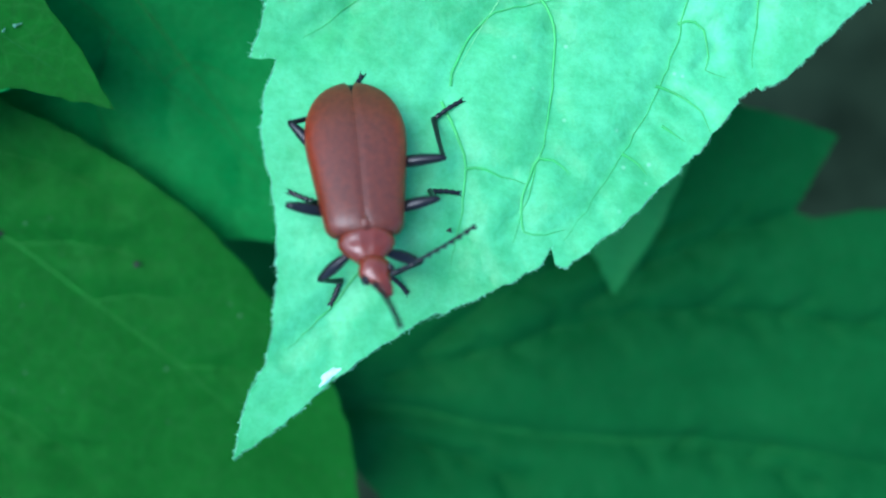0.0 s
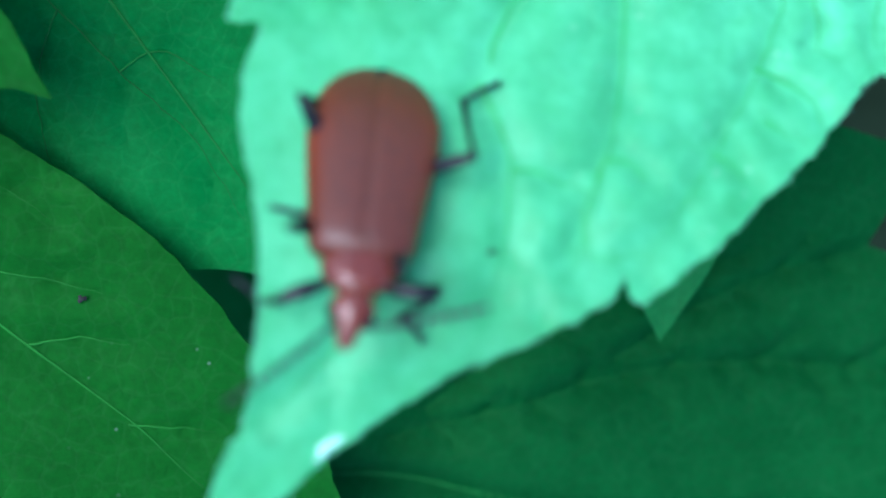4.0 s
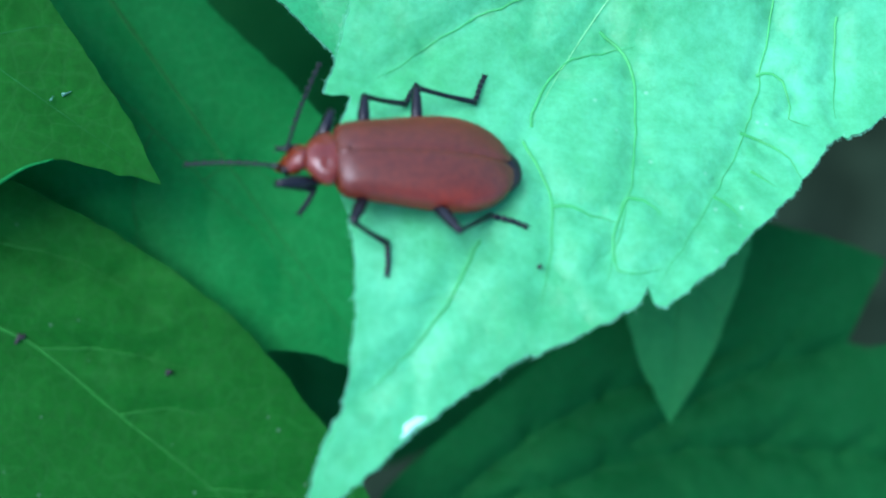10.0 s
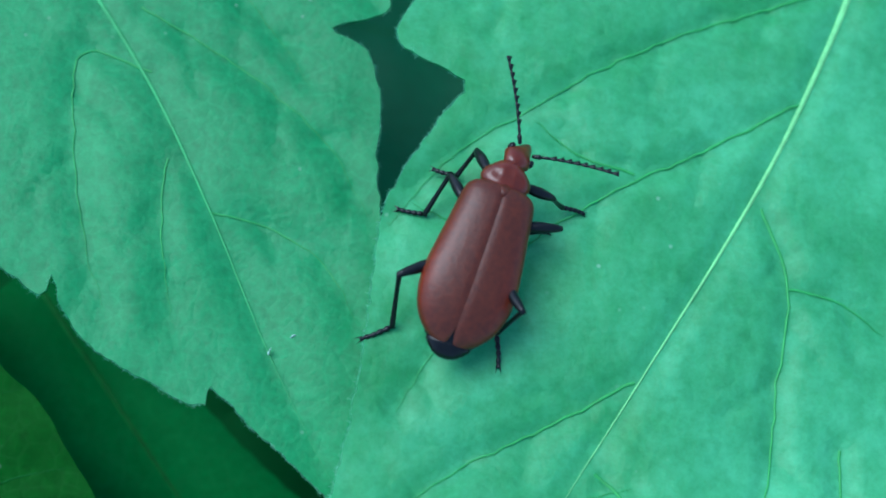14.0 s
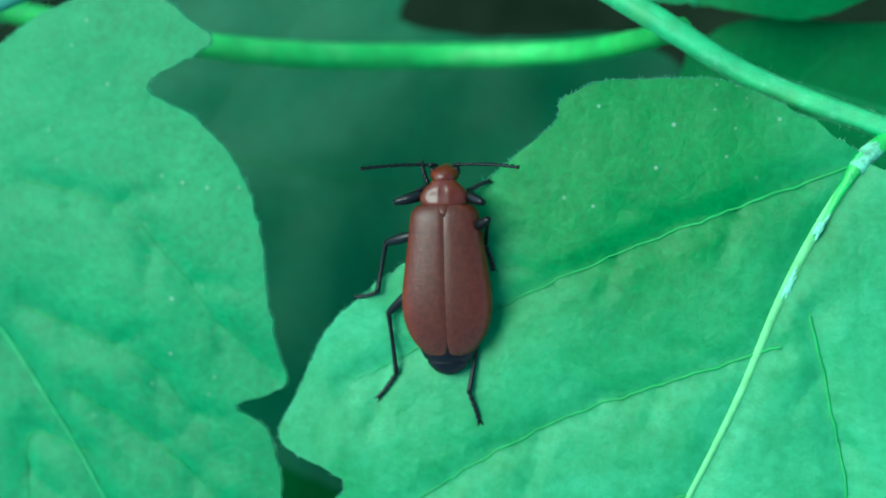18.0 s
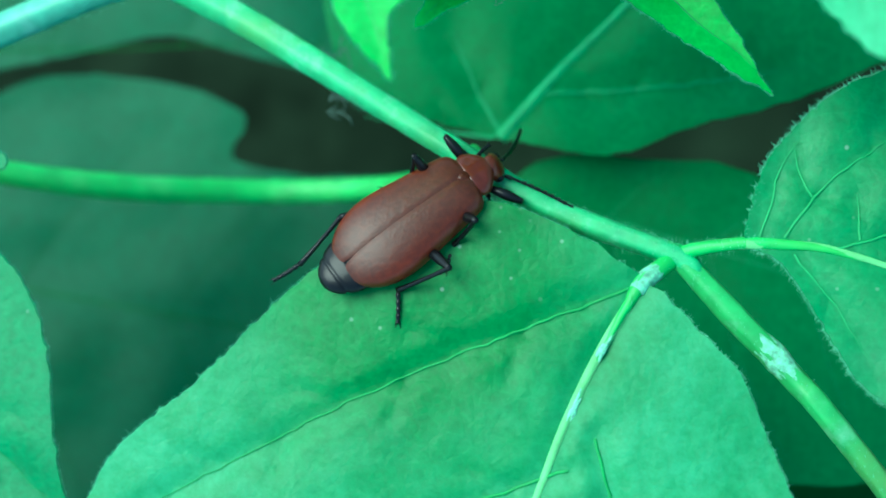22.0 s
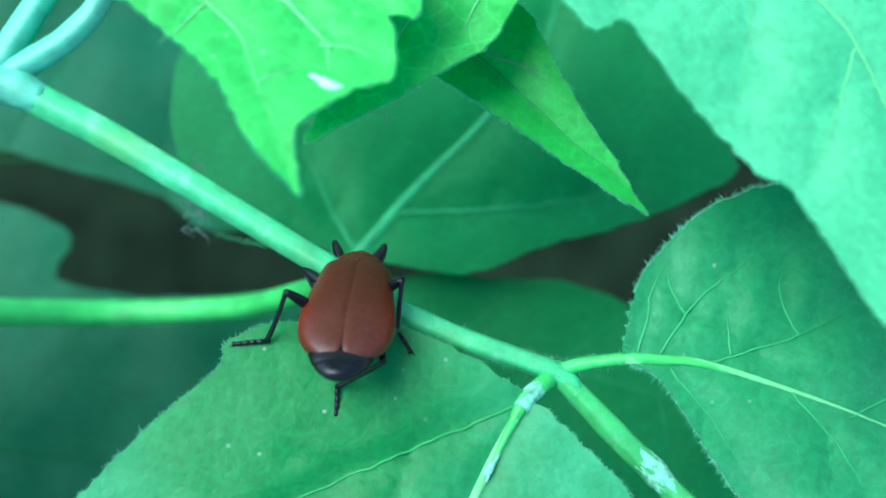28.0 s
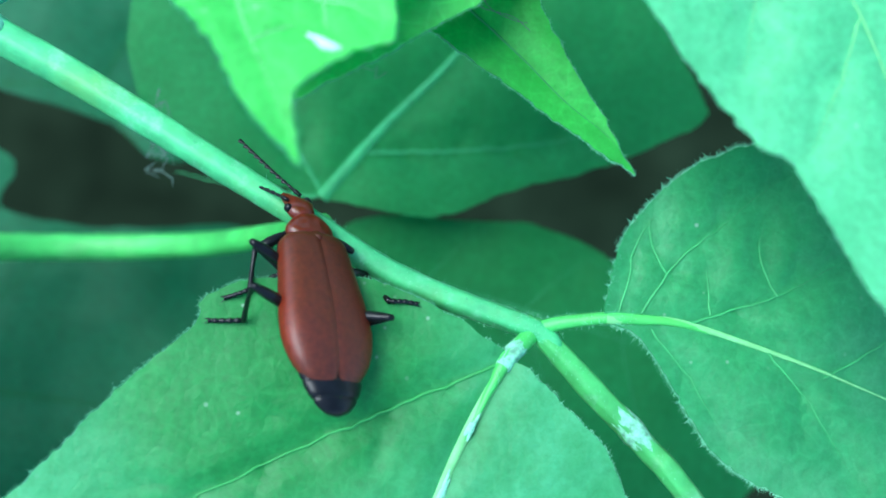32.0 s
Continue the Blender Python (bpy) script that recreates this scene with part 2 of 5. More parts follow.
WAX = fleck_material("waxy bloom", (0.23, 0.60, 0.36), 0.5, 2200.0, 0.7)
# soil near black: the shade under the leaves is put into its colour
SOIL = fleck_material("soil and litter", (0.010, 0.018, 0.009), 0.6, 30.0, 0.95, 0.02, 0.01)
CRUST = fleck_material("pale crust", (0.06, 0.20, 0.11), 0.4, 1500.0, 0.7)
DARK_SPOT = fleck_material("dark spot", (0.012, 0.014, 0.010), 0.4, 900.0, 0.8)
FLUFF = material("grey fluff", (0.13, 0.21, 0.17), 0.9)


# ---- building ----
from mathutils import geometry


def part(name, bm, mat, parent=None, label="", smooth=True):
    me = bpy.data.meshes.new(name)
    bm.to_mesh(me)
    bm.free()
    me.materials.append(mat)
    if smooth:
        me.polygons.foreach_set("use_smooth", [True] * len(me.polygons))
    ob = new(name, me)
    ob.parent = parent
    return tagged(ob, label)


def sheet(name, verts, faces, mat, parent=None, label="", smooth=True):
    me = bpy.data.meshes.new(name)
    me.from_pydata([tuple(v) for v in verts], [], faces)
    me.update()
    me.materials.append(mat)
    if smooth:
        me.polygons.foreach_set("use_smooth", [True] * len(me.polygons))
    ob = new(name, me)
    ob.parent = parent
    return tagged(ob, label)


def spline(points, step):
    """Catmull-Rom through the points, about step apart."""
    p = np.array(points, float)
    p = np.vstack([2 * p[0] - p[1], p, 2 * p[-1] - p[-2]])
    out = []
    for i in range(1, len(p) - 2):
        n = max(1, int(round(np.linalg.norm(p[i + 1] - p[i]) / step)))
        for k in range(n):
            u = k / n
            a, b, c, d = p[i - 1], p[i], p[i + 1], p[i + 2]
            out.append(0.5 * (2 * b + (c - a) * u + (2 * a - 5 * b + 4 * c - d) * u * u + (3 * b - a - 3 * c + d) * u ** 3))
    out.append(p[-2])
    return np.array(out)


def tube(name, path, radii, mat, parent=None, label="", sides=10, wobble=0.0, flat=1.0, ridges=0.0):
    """A round bar along a path in mm (in the leaf layer, or in its parent's space), with its radius from end to end."""
    p = np.array(path, float)
    r = np.interp(np.linspace(0, 1, len(p)), np.linspace(0, 1, len(radii)), radii)
    d = np.gradient(p, axis=0)
    verts, faces = [], []
    for i, (c, t) in enumerate(zip(p, d)):
        t = Vector(t).normalized()
        u = t.cross(Vector((0, 0, 1)))
        u = u.normalized() if u.length > 1e-6 else Vector((1, 0, 0))
        v = u.cross(t)
        for k in range(sides):
            a = 2 * math.pi * k / sides
            q = r[i] * (1 + wobble * noise.noise(Vector(c) * 1.3 + Vector((k, 0, 0))) + ridges * math.cos(5 * a + 0.03 * i))
            verts.append(Vector(c) + u * q * math.cos(a) + v * q * flat * math.sin(a))
    n = len(p)
    for i in range(n - 1):
        for k in range(sides):
            a, b = i * sides + k, i * sides + (k + 1) % sides
            faces.append((a, b, b + sides, a + sides))
    faces.append(tuple(range(sides))[::-1])
    faces.append(tuple(range((n - 1) * sides, n * sides)))
    if parent is None or parent.get("layer"):
        verts = [at(*v) for v in verts]
    else:
        verts = [v * MM for v in verts]
    return sheet(name, verts, faces, mat, parent, label)


def margin(profile, length, step):
    pts = [(0.0, 0.0), *profile, (length, 0.0)]
    return spline(pts, step)


def leaf(name, label, base, tip, height, left, right, mat, vein_mat, rows=0.9, cols=14, veins=6, quilt=0.35, arch=0.0,
         hairs=True, vein_width=0.55, ripple=0.4, group="", thick=0.22, drawn=None, valley=1.6, rib=None, grain=1.0, side_mat=None, branches=True, hair_size=1.0, rib_end=1.0, strong=0):
    """A leaf blade with midrib, side veins and a hairy margin. left, right: the margin from base to tip as (along, across) in mm."""
    b, t = Vector(base), Vector(tip)
    length = (t - b).length
    ax = (t - b) / length
    no = Vector((-ax.y, ax.x))
    top = new(name)
    top["layer"] = 1
    tagged(top, label, "leaf", group)
    seed = b.x * 0.37 + b.y * 0.11
    margins, vein_lines = [], []
    for side in (left, right):
        m = margin(side, length, rows)
        rng = np.random.RandomState(int(abs(seed * 100)) + len(m))
        m[1:-1] += rng.normal(0, 0.06, m[1:-1].shape)
        margins.append(m)
        for k in range(0 if drawn else veins):
            s0 = length * (0.02 + 0.8 * k / max(1, veins))
            e = m[int(np.argmin(np.abs(m[:, 0] - 0.75 * np.abs(m[:, 1]) - s0)))]
            u = np.linspace(0, 0.95, 22)[:, None]
            bow = np.sin(u * math.pi) * 0.08 * abs(e[1])
            vein_lines.append(np.array([s0, 0.0]) * (1 - u) + e * u + np.hstack([-bow, bow * 0]) + 0.1 * np.sin(u * 19 + k) * u)
    for line in drawn or ():
        line = spline(line, 0.7)
        vein_lines.append(line + np.random.RandomState(3).normal(0, 0.05, line.shape))
    twigs = []
    for n, line in enumerate(vein_lines if branches else ()):
        for i in range(5, len(line) - 3, 6):
            d = line[i + 1] - line[i - 1]
            d = d / (np.linalg.norm(d) + 1e-9)
            c, q = math.cos(0.9), math.sin(0.9) * (1 if (i // 6) % 2 else -1)
            d = np.array([d[0] * c - d[1] * q, d[0] * q + d[1] * c])
            u = np.linspace(0.3, 2.2 + 2.2 * ((i * 7 + n * 3) % 5) / 5, 9)[:, None]
            twigs.append(line[i] + d * u + np.hstack([u * u * 0.05, 0 * u]))
    mid = spline(rib or [(0, 0), (length / 2, 0), (length, 0)], length / 90)
    cloud = np.vstack([mid] + vein_lines)
    small = np.vstack(twigs) if twigs else None

    def lift(q):
        q = np.atleast_2d(q)
        d = np.sqrt(((q[:, None, :] - cloud[None]) ** 2).sum(2)).min(1)
        e = np.sqrt(((q[:, None, :] - small[None]) ** 2).sum(2)).min(1) if twigs else 9 + 0 * d
        z = np.empty(len(q))
        for i, (s, w) in enumerate(q):
            x, y = b.x + ax.x * s + no.x * w, b.y + ax.y * s + no.y * w
            h = height(x, y) if callable(height) else height
            z[i] = h + arch * math.sin(math.pi * min(1, max(0, s / length))) + ripple * noise.noise(Vector((x * 0.11, y * 0.11, seed)))
            z[i] += 0.10 * noise.noise(Vector((x * 0.5, y * 0.5, seed)))
        d = np.maximum(0, d - 0.6 * vein_width)
        return z + quilt * (0.6 * np.minimum(1, d / valley) ** 0.8 + 0.4 * np.minimum(1, d / 5) ** 0.8) - 0.38 * quilt * np.exp(-(e / 0.5) ** 2)

    def placed(q, z):
        return [at(b.x + ax.x * s + no.x * w, b.y + ax.y * s + no.y * w, h) for (s, w), h in zip(q, z)]

    # blade: a triangle net inside the margin that follows the veins
    outline = np.vstack([margins[0], margins[1][-2:0:-1]])
    nxt = np.roll(outline, -1, axis=0)

    def inside(q):
        x, y = q[:, 0:1], q[:, 1:2]
        (x0, y0), (x1, y1) = outline.T, nxt.T
        cross = (y0 > y) != (y1 > y)
        at_x = (x1 - x0) * (y - y0) / np.where(y1 == y0, 1e-9, y1 - y0) + x0
        return ((cross & (x < at_x)).sum(1) % 2) == 1

    rng = np.random.RandomState(11)
    lo, hi = outline.min(0), outline.max(0)
    gx, gy = np.meshgrid(np.arange(lo[0], hi[0], grain), np.arange(lo[1], hi[1], grain * 0.87))
    gx[1::2] += grain / 2
    grid = np.stack([gx.ravel(), gy.ravel()], 1) + rng.normal(0, grain * 0.08, (gx.size, 2))
    grid = np.vstack([grid, cloud] + ([small] if twigs else []))
    keep = inside(grid)
    gap = np.array([((outline - q) ** 2).sum(1).min() for q in grid])
    grid = grid[keep & (gap > (0.35 * grain) ** 2)]
    pts = np.vstack([outline, grid])
    n = len(outline)
    got = geometry.delaunay_2d_cdt([Vector(q) for q in pts], [(i, (i + 1) % n) for i in range(n)], [], 0, 1e-6)
    flat = np.array([tuple(v) for v in got[0]])
    tris = np.array([f for f in got[2] if len(f) == 3])
    tris = tris[inside(flat[tris].mean(1))]
    z = lift(flat)
    count = len(flat)
    verts = placed(flat, z) + placed(flat, z - thick)
    faces = [tuple(int(v) for v in f) for f in tris] + [tuple(int(v) + count for v in f[::-1]) for f in tris]
    seen = {}
    for f in tris:
        for a, c in ((f[0], f[1]), (f[1], f[2]), (f[2], f[0])):
            seen[(int(a), int(c))] = 1
    for a, c in seen:
        if (c, a) not in seen:
            o = len(verts)
            verts += [verts[c], verts[a], verts[a + count], verts[c + count]]
            faces.append((o, o + 1, o + 2, o + 3))
    sheet("blade", verts, faces, mat, top)
    rims = [list(zip(m, lift(m))) for m in margins]
    if vein_mat:
        for k, line in enumerate([mid] + vein_lines):
            w = vein_width * (1.0 if k == 0 else 0.75 if k <= strong else 0.28)
            if k == 0:
                line = line[:int(len(line) * rib_end)]
            z = lift(line)
            r = w * ((0.03 + 0.97 * np.linspace(1, 0, len(line)) ** 1.4) if k == 0 else (0.16 + 0.84 * np.linspace(1, 0, len(line)) ** 0.9)) * 0.5
            d = np.gradient(line, axis=0)
            d /= np.linalg.norm(d, axis=1, keepdims=True) + 1e-9
            nn = np.stack([-d[:, 1], d[:, 0]], 1)
            vs, fs = [], []
            for i in range(len(line)):
                for q, dz in ((-1, -0.45), (-0.5, 0.3), (0.5, 0.3), (1, -0.45)):
                    vs += placed([line[i] + nn[i] * q * r[i]], [z[i] + 0.09 + 0.25 * r[i] + dz * 0.7 * r[i]])
            for i in range(len(line) - 1):
                for q in range(3):
                    a = i * 4 + q
                    fs.append((a, a + 4, a + 5, a + 1))
            sheet("midrib" if k == 0 else "side_vein", vs, fs, vein_mat if k == 0 else side_mat or vein_mat, top)
    if hairs:
        vs, fs = [], []
        rng = np.random.RandomState(7)
        for rim in rims:
            for (p, z), (p2, z2) in zip(rim[:-1], rim[1:]):
                for _ in range(26):
                    f = rng.rand()
                    q = p * (1 - f) + p2 * f
                    h = z * (1 - f) + z2 * f - 0.1
                    out = np.array([(p2 - p)[1], -(p2 - p)[0]])
                    out = out / (np.linalg.norm(out) + 1e-9)
                    if out[1] * q[1] < 0:
                        out = -out
                    out = out + rng.normal(0, 0.5, 2)
                    ln = (0.05 + 0.13 * rng.rand() ** 2) * hair_size
                    e = q + out * ln
                    o = len(vs)
                    tt = np.array([-out[1], out[0]]) * 0.011
                    vs += placed([q - tt, q + tt, q, e], [h, h, h + 0.06, h + rng.normal(0, 0.1)])
                    fs += [(o, o + 1, o + 3), (o + 1, o + 2, o + 3), (o + 2, o, o + 3)]
        tagged(sheet("margin_hairs", vs, fs, HAIR, top, smooth=False), kind="stuff")
    return top


def down(points, radius, parent):
    """Short fine hairs standing on a twig."""
    rng = np.random.RandomState(21)
    path = spline(points, 0.12)
    vs, fs = [], []
    for p in path:
        for _ in range(5):
            a = rng.rand() * 2 * math.pi
            d = Vector((rng.normal(0, 0.25), math.cos(a), math.sin(a))).normalized()
            root = Vector(p) + d * radius * 0.8 + Vector(rng.normal(0, 0.1, 3))
            tip = root + d * (0.2 * radius + 0.1 + 0.25 * rng.rand())
            w = Vector((0.018, 0.012, 0))
            o = len(vs)
            vs += [at(*(root - w)), at(*(root + w)), at(*(root + Vector((0, 0, 0.025)))), at(*tip)]
            fs += [(o, o + 1, o + 3), (o + 1, o + 2, o + 3), (o + 2, o, o + 3)]
    return tagged(sheet("stem_hairs", vs, fs, HAIR, parent, smooth=False), kind="stuff")


def fade(a, b, x):
    u = min(1, max(0, (x - a) / (b - a)))
    return u * u * (3 - 2 * u)


def main_height(x, y):
    """The leaf that carries the beetle lies level and lifts towards its tip."""
    return 8 * (1 - fade(2, 24, y))


# ---- ground ----
ground = new("ground")
bm = bmesh.new()
bmesh.ops.create_grid(bm, x_segments=60, y_segments=60, size=1.5)
for v in bm.verts:
    v.co.z = 0.02 * noise.noise(v.co * 6) + 0.006 * noise.noise(v.co * 25)
me = bpy.data.meshes.new("ground")
bm.to_mesh(me)
bm.free()
bpy.data.objects.remove(ground)
ground = new("ground", me)
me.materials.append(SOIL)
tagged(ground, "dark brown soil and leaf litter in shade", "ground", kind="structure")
# the sheet goes on to the horizon as four wide strips welded to its rim
bm = bmesh.new()
bm.from_mesh(me)
rim = [e for e in bm.edges if e.is_boundary]
made = bmesh.ops.extrude_edge_only(bm, edges=rim)["geom"]
for v in made:
    if isinstance(v, bmesh.types.BMVert):
        v.co = (v.co.x * 400, v.co.y * 400, 0)
bm.to_mesh(me)
bm.free()

# ---- leaves ----

# side veins as (along, across) in mm
A_VEINS = [
    [(0.6, -0.1), (7.3, -5.7), (16.8, -13.1), (26.4, -19.4), (30.6, -22.2)],
    [(13.2, 1.7), (24.0, -7.4), (30.8, -11.8), (35.8, -14.3), (41.6, -17.1), (47.9, -18.1)],
    [(24.9, 1.4), (32.2, -3.0), (37.0, -6.1), (43.8, -9.6), (48.6, -10.2), (53.3, -11.2), (58.0, -11.3)],
    [(48.3, 0.8), (53.4, -2.3), (58.9, -5.9), (65.2, -8.9)],
    [(10.5, 2.2), (18.5, 9.3), (23.9, 13.0), (29.6, 17.3), (35.8, 21.9)],
    [(33.1, 2.6), (37.2, 6.7), (43.3, 9.0), (48.8, 11.1), (53.3, 12.1), (59.3, 12.1), (67.2, 10.8)],
    [(54.7, 1.4), (55.7, 4.0), (59.0, 5.9), (63.6, 7.2), (69.1, 8.1)],
    [(63.9, 0.3), (66.1, 3.0), (69.0, 4.5), (72.1, 5.3)],
    [(62.8, 0.4), (61.3, 0.1), (57.9, 0.5), (54.5, 3.8)],
    [(70.7, 0.7), (75.0, 0.7), (78.2, 0.3), (81.7, -0.8)],
    # cross veins near the toothed margin
    [(55.8, 12.0), (55.6, 14.1), (55.8, 15.3), (56.6, 16.4)],
    [(60.7, 11.8), (60.8, 13.1), (61.1, 13.9)],
    [(51.5, 11.6), (50.9, 12.5), (51.0, 13.3), (52.4, 14.3), (53.2, 14.4), (53.0, 15.9)],
    [(63.6, 7.2), (66.5, 7.4), (68.1, 8.4), (67.5, 9.7), (66.6, 10.6)],
    [(63.7, 7.2), (63.4, 8.2), (63.6, 9.4)],
    [(66.7, 3.4), (66.1, 4.6), (66.0, 5.7), (65.5, 7.2)],
    [(44.9, 14.5), (48.2, 16.0), (51.5, 17.2)],
    [(57.8, 13.4), (57.9, 14.2), (58.0, 15.2)],
    [(43.8, -9.6), (44.8, -12.2), (45.4, -14.6), (45.8, -17.6)],
    [(37.2, 6.7), (36.2, 10.4), (36.6, 13.8)],
    [(35.8, -6.0), (36.8, -9.6), (36.2, -13.8)],
]
B_VEINS = [
    [(25.3, 4.1), (21.9, 0.6), (28.0, -3.1), (34.4, -5.6), (38.4, -6.5)],
    [(31.4, 2.0), (35.1, -0.5), (41.2, -3.2)],
    [(36.1, 2.5), (38.8, 5.1), (42.7, 7.1), (47.7, 7.1)],
    [(20.8, 5.8), (28.7, 9.7), (36.0, 11.7), (41.8, 11.4)],
    [(5.2, 11.4), (11.5, 16.6), (17.8, 18.2), (22.6, 18.7), (29.0, 20.2)],
    [(13.3, 5.9), (21.7, 11.8), (26.7, 12.8), (31.8, 13.0)],
]
E_VEINS = [
    [(2.1, 1.1), (3.0, 3.6), (4.1, 6.1), (5.6, 8.0), (7.6, 11.0), (9.0, 12.8)],
    [(5.3, 1.4), (8.0, 3.1), (10.7, 5.0), (12.9, 7.0), (15.5, 9.6)],
    [(0.6, 0.7), (0.8, 3.0), (0.6, 5.3), (1.2, 7.6)],
    [(3.0, 0.3), (6.5, -2.1), (9.8, -5.0)],
    [(11.1, 1.2), (14.7, -1.2), (18.5, -4.7)],
    [(15.1, 0.6), (18.4, 3.7), (21.5, 7.8)],
    [(3.0, 4.2), (1.6, 5.9), (1.0, 7.3)],
    [(6.6, 2.4), (6.2, 3.9), (5.6, 5.5)],
    [(10.7, 5.0), (9.0, 7.2), (8.6, 9.6)],
]
D_VEINS = [
    [(21.5, 1.4), (27.7, -3.2), (34.3, -8.4), (40.2, -11.8), (47, -16)],
    [(34.7, -9.0), (36.4, -13.8), (37.9, -17.1), (40, -22)],
    [(40.2, -11.8), (45.6, -11.0), (52, -12)],
    [(31.1, -6.0), (31.5, -11.7), (33, -17)],
    [(21.2, 1.8), (28.1, 5.4), (33.8, 8.0), (39.1, 8.6)],
    [(35.2, 1.1), (39.8, 4.4), (44.7, 6.6)],
    [(42.9, 0.8), (45.3, 3.2), (48.3, 5.0)],
    [(51.4, 0.4), (56.4, 3.6)],
]
J_VEINS = [
    [(20.4, -4.3), (25.9, -3.1), (31.4, -2.3), (37.9, -1.0), (44.3, -1.6)],
    [(31.4, -2.3), (31.8, 0.6), (35.4, 2.6)],
    [(25.9, -3.1), (29.0, -7.1), (34.3, -10.0)],
]
K_VEINS = [
    [(6.0, 0.9), (16.2, 4.0), (23.9, 6.8), (31.8, 8.4), (40.1, 8.8), (58.6, 7.8)],
    [(6.4, -5.1), (14.6, -7.7), (20.1, -9.5)],
    [(27.9, -4.9), (42.3, -6.6), (51.5, -9.0)],
    [(8.8, 3.4), (18.5, 11.2), (33.9, 17.9)],
    [(24.2, 8.3), (34.3, 15.3), (45.2, 19.2)],
]
I_VEINS = [
    [(1.1, 0.1), (8.1, -1.2), (15.7, -2.9), (24.8, -3.9)],
    [(0.4, 0.3), (2.9, 4.6), (5.7, 8.5)],
    [(5.0, -0.8), (10.4, -8.7), (16.7, -16.3)],
    [(-0.2, 0.4), (-2.8, 6.5), (-4.4, 11.0)],
]
G_VEINS = [
    [(21.4, -2.3), (22.0, -4.9), (23.7, -7.3), (24.6, -8.0), (24.5, -10.1), (25.1, -11.2)],
    [(21.4, -2.3), (22.8, -2.3), (27.8, -4.2), (31.9, -6.1)],
    [(21.4, -2.3), (22.9, 0.0), (24.4, 1.8), (25.9, 2.9), (29.0, 6.5)],
    [(21.4, -2.3), (19.8, -3.4), (18.1, -4.1), (15.5, -8.0)],
    [(22.0, -4.9), (20.5, -7.0), (20.5, -9.1)],
    [(30.2, 1.4), (33.6, -0.8), (37.0, -3.4)],
]
F_VEINS = [
    [(15.3, -2.2), (17.6, 0.1), (20.3, 2.1), (23.3, 3.4), (25.2, 3.3)],
    [(13.0, 2.2), (13.9, 2.9), (17.0, 5.3), (19.0, 7.8), (20.9, 9.2)],
    [(14.2, -2.0), (15.4, 0.6), (16.7, 3.6), (18.6, 7.2)],
    [(17.4, 0.3), (18.8, 3.2), (20.0, 5.5), (21.9, 7.1)],
    [(23.3, 3.4), (24.2, 5.1), (25.5, 6.0)],
    [(18.9, -2.5), (20.5, -4.5), (21.0, -5.6)],
    [(13.6, -2.2), (13.4, -5.7), (13.6, -8.0)],
    [(24.9, -0.8), (24.5, 1.8)],
]
H_VEINS = [
    [(12.8, 3.3), (13.1, 5.1), (14.9, 6.3), (16.7, 6.2), (18.4, 6.1)],
    [(14.5, 1.2), (12.6, 3.3)],
    [(14.9, 6.3), (12.7, 7.1)],
    [(15.8, 3.0), (16.0, 4.5), (16.7, 6.2)],
]

A_LEFT = [(-0.4, -4.7), (0.0, -9.9), (1.5, -13.3), (4.4, -17.7), (6.6, -18.9), (7.7, -18.5), (13.2, -20.6), (20.6, -22.7), (27.1, -25.2), (32.1, -25.1),
          (36.4, -24.6), (36.6, -21.0), (37.0, -18.8), (40.0, -19.1), (46.4, -19.1), (52.1, -16.8), (57.9, -14.2), (65.2, -11.7), (67.8, -11.1), (67.2, -9.8),
          (69.1, -9.4), (71.5, -8.3), (73.4, -6.5), (76.3, -4.4), (79.5, -2.7), (82.9, -1.4), (85.3, -1.2)]
A_RIGHT = [(0.6, 2.4), (1.3, 4.8), (2.6, 8.3), (4.5, 10.7), (10, 17), (18, 22), (20, 23), (21, 21), (30, 24), (38, 24), (44.5, 21.5), (50.1, 19.6),
           (52.6, 17.9), (53.3, 17.2), (57.2, 16.4), (62.2, 14.5), (66.4, 12.6), (68.7, 11.4), (68.0, 10.1), (69.2, 10.1), (72.4, 8.1), (76.8, 5.0), (81.3, 2.9), (85.7, 1.5)]
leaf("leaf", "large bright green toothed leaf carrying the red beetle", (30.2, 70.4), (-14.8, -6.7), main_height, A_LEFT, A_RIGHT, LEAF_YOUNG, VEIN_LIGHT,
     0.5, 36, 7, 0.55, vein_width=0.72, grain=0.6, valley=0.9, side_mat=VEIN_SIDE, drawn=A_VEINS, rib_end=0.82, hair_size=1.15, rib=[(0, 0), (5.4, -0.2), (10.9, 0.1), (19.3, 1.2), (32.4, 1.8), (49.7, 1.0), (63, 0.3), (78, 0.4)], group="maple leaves")
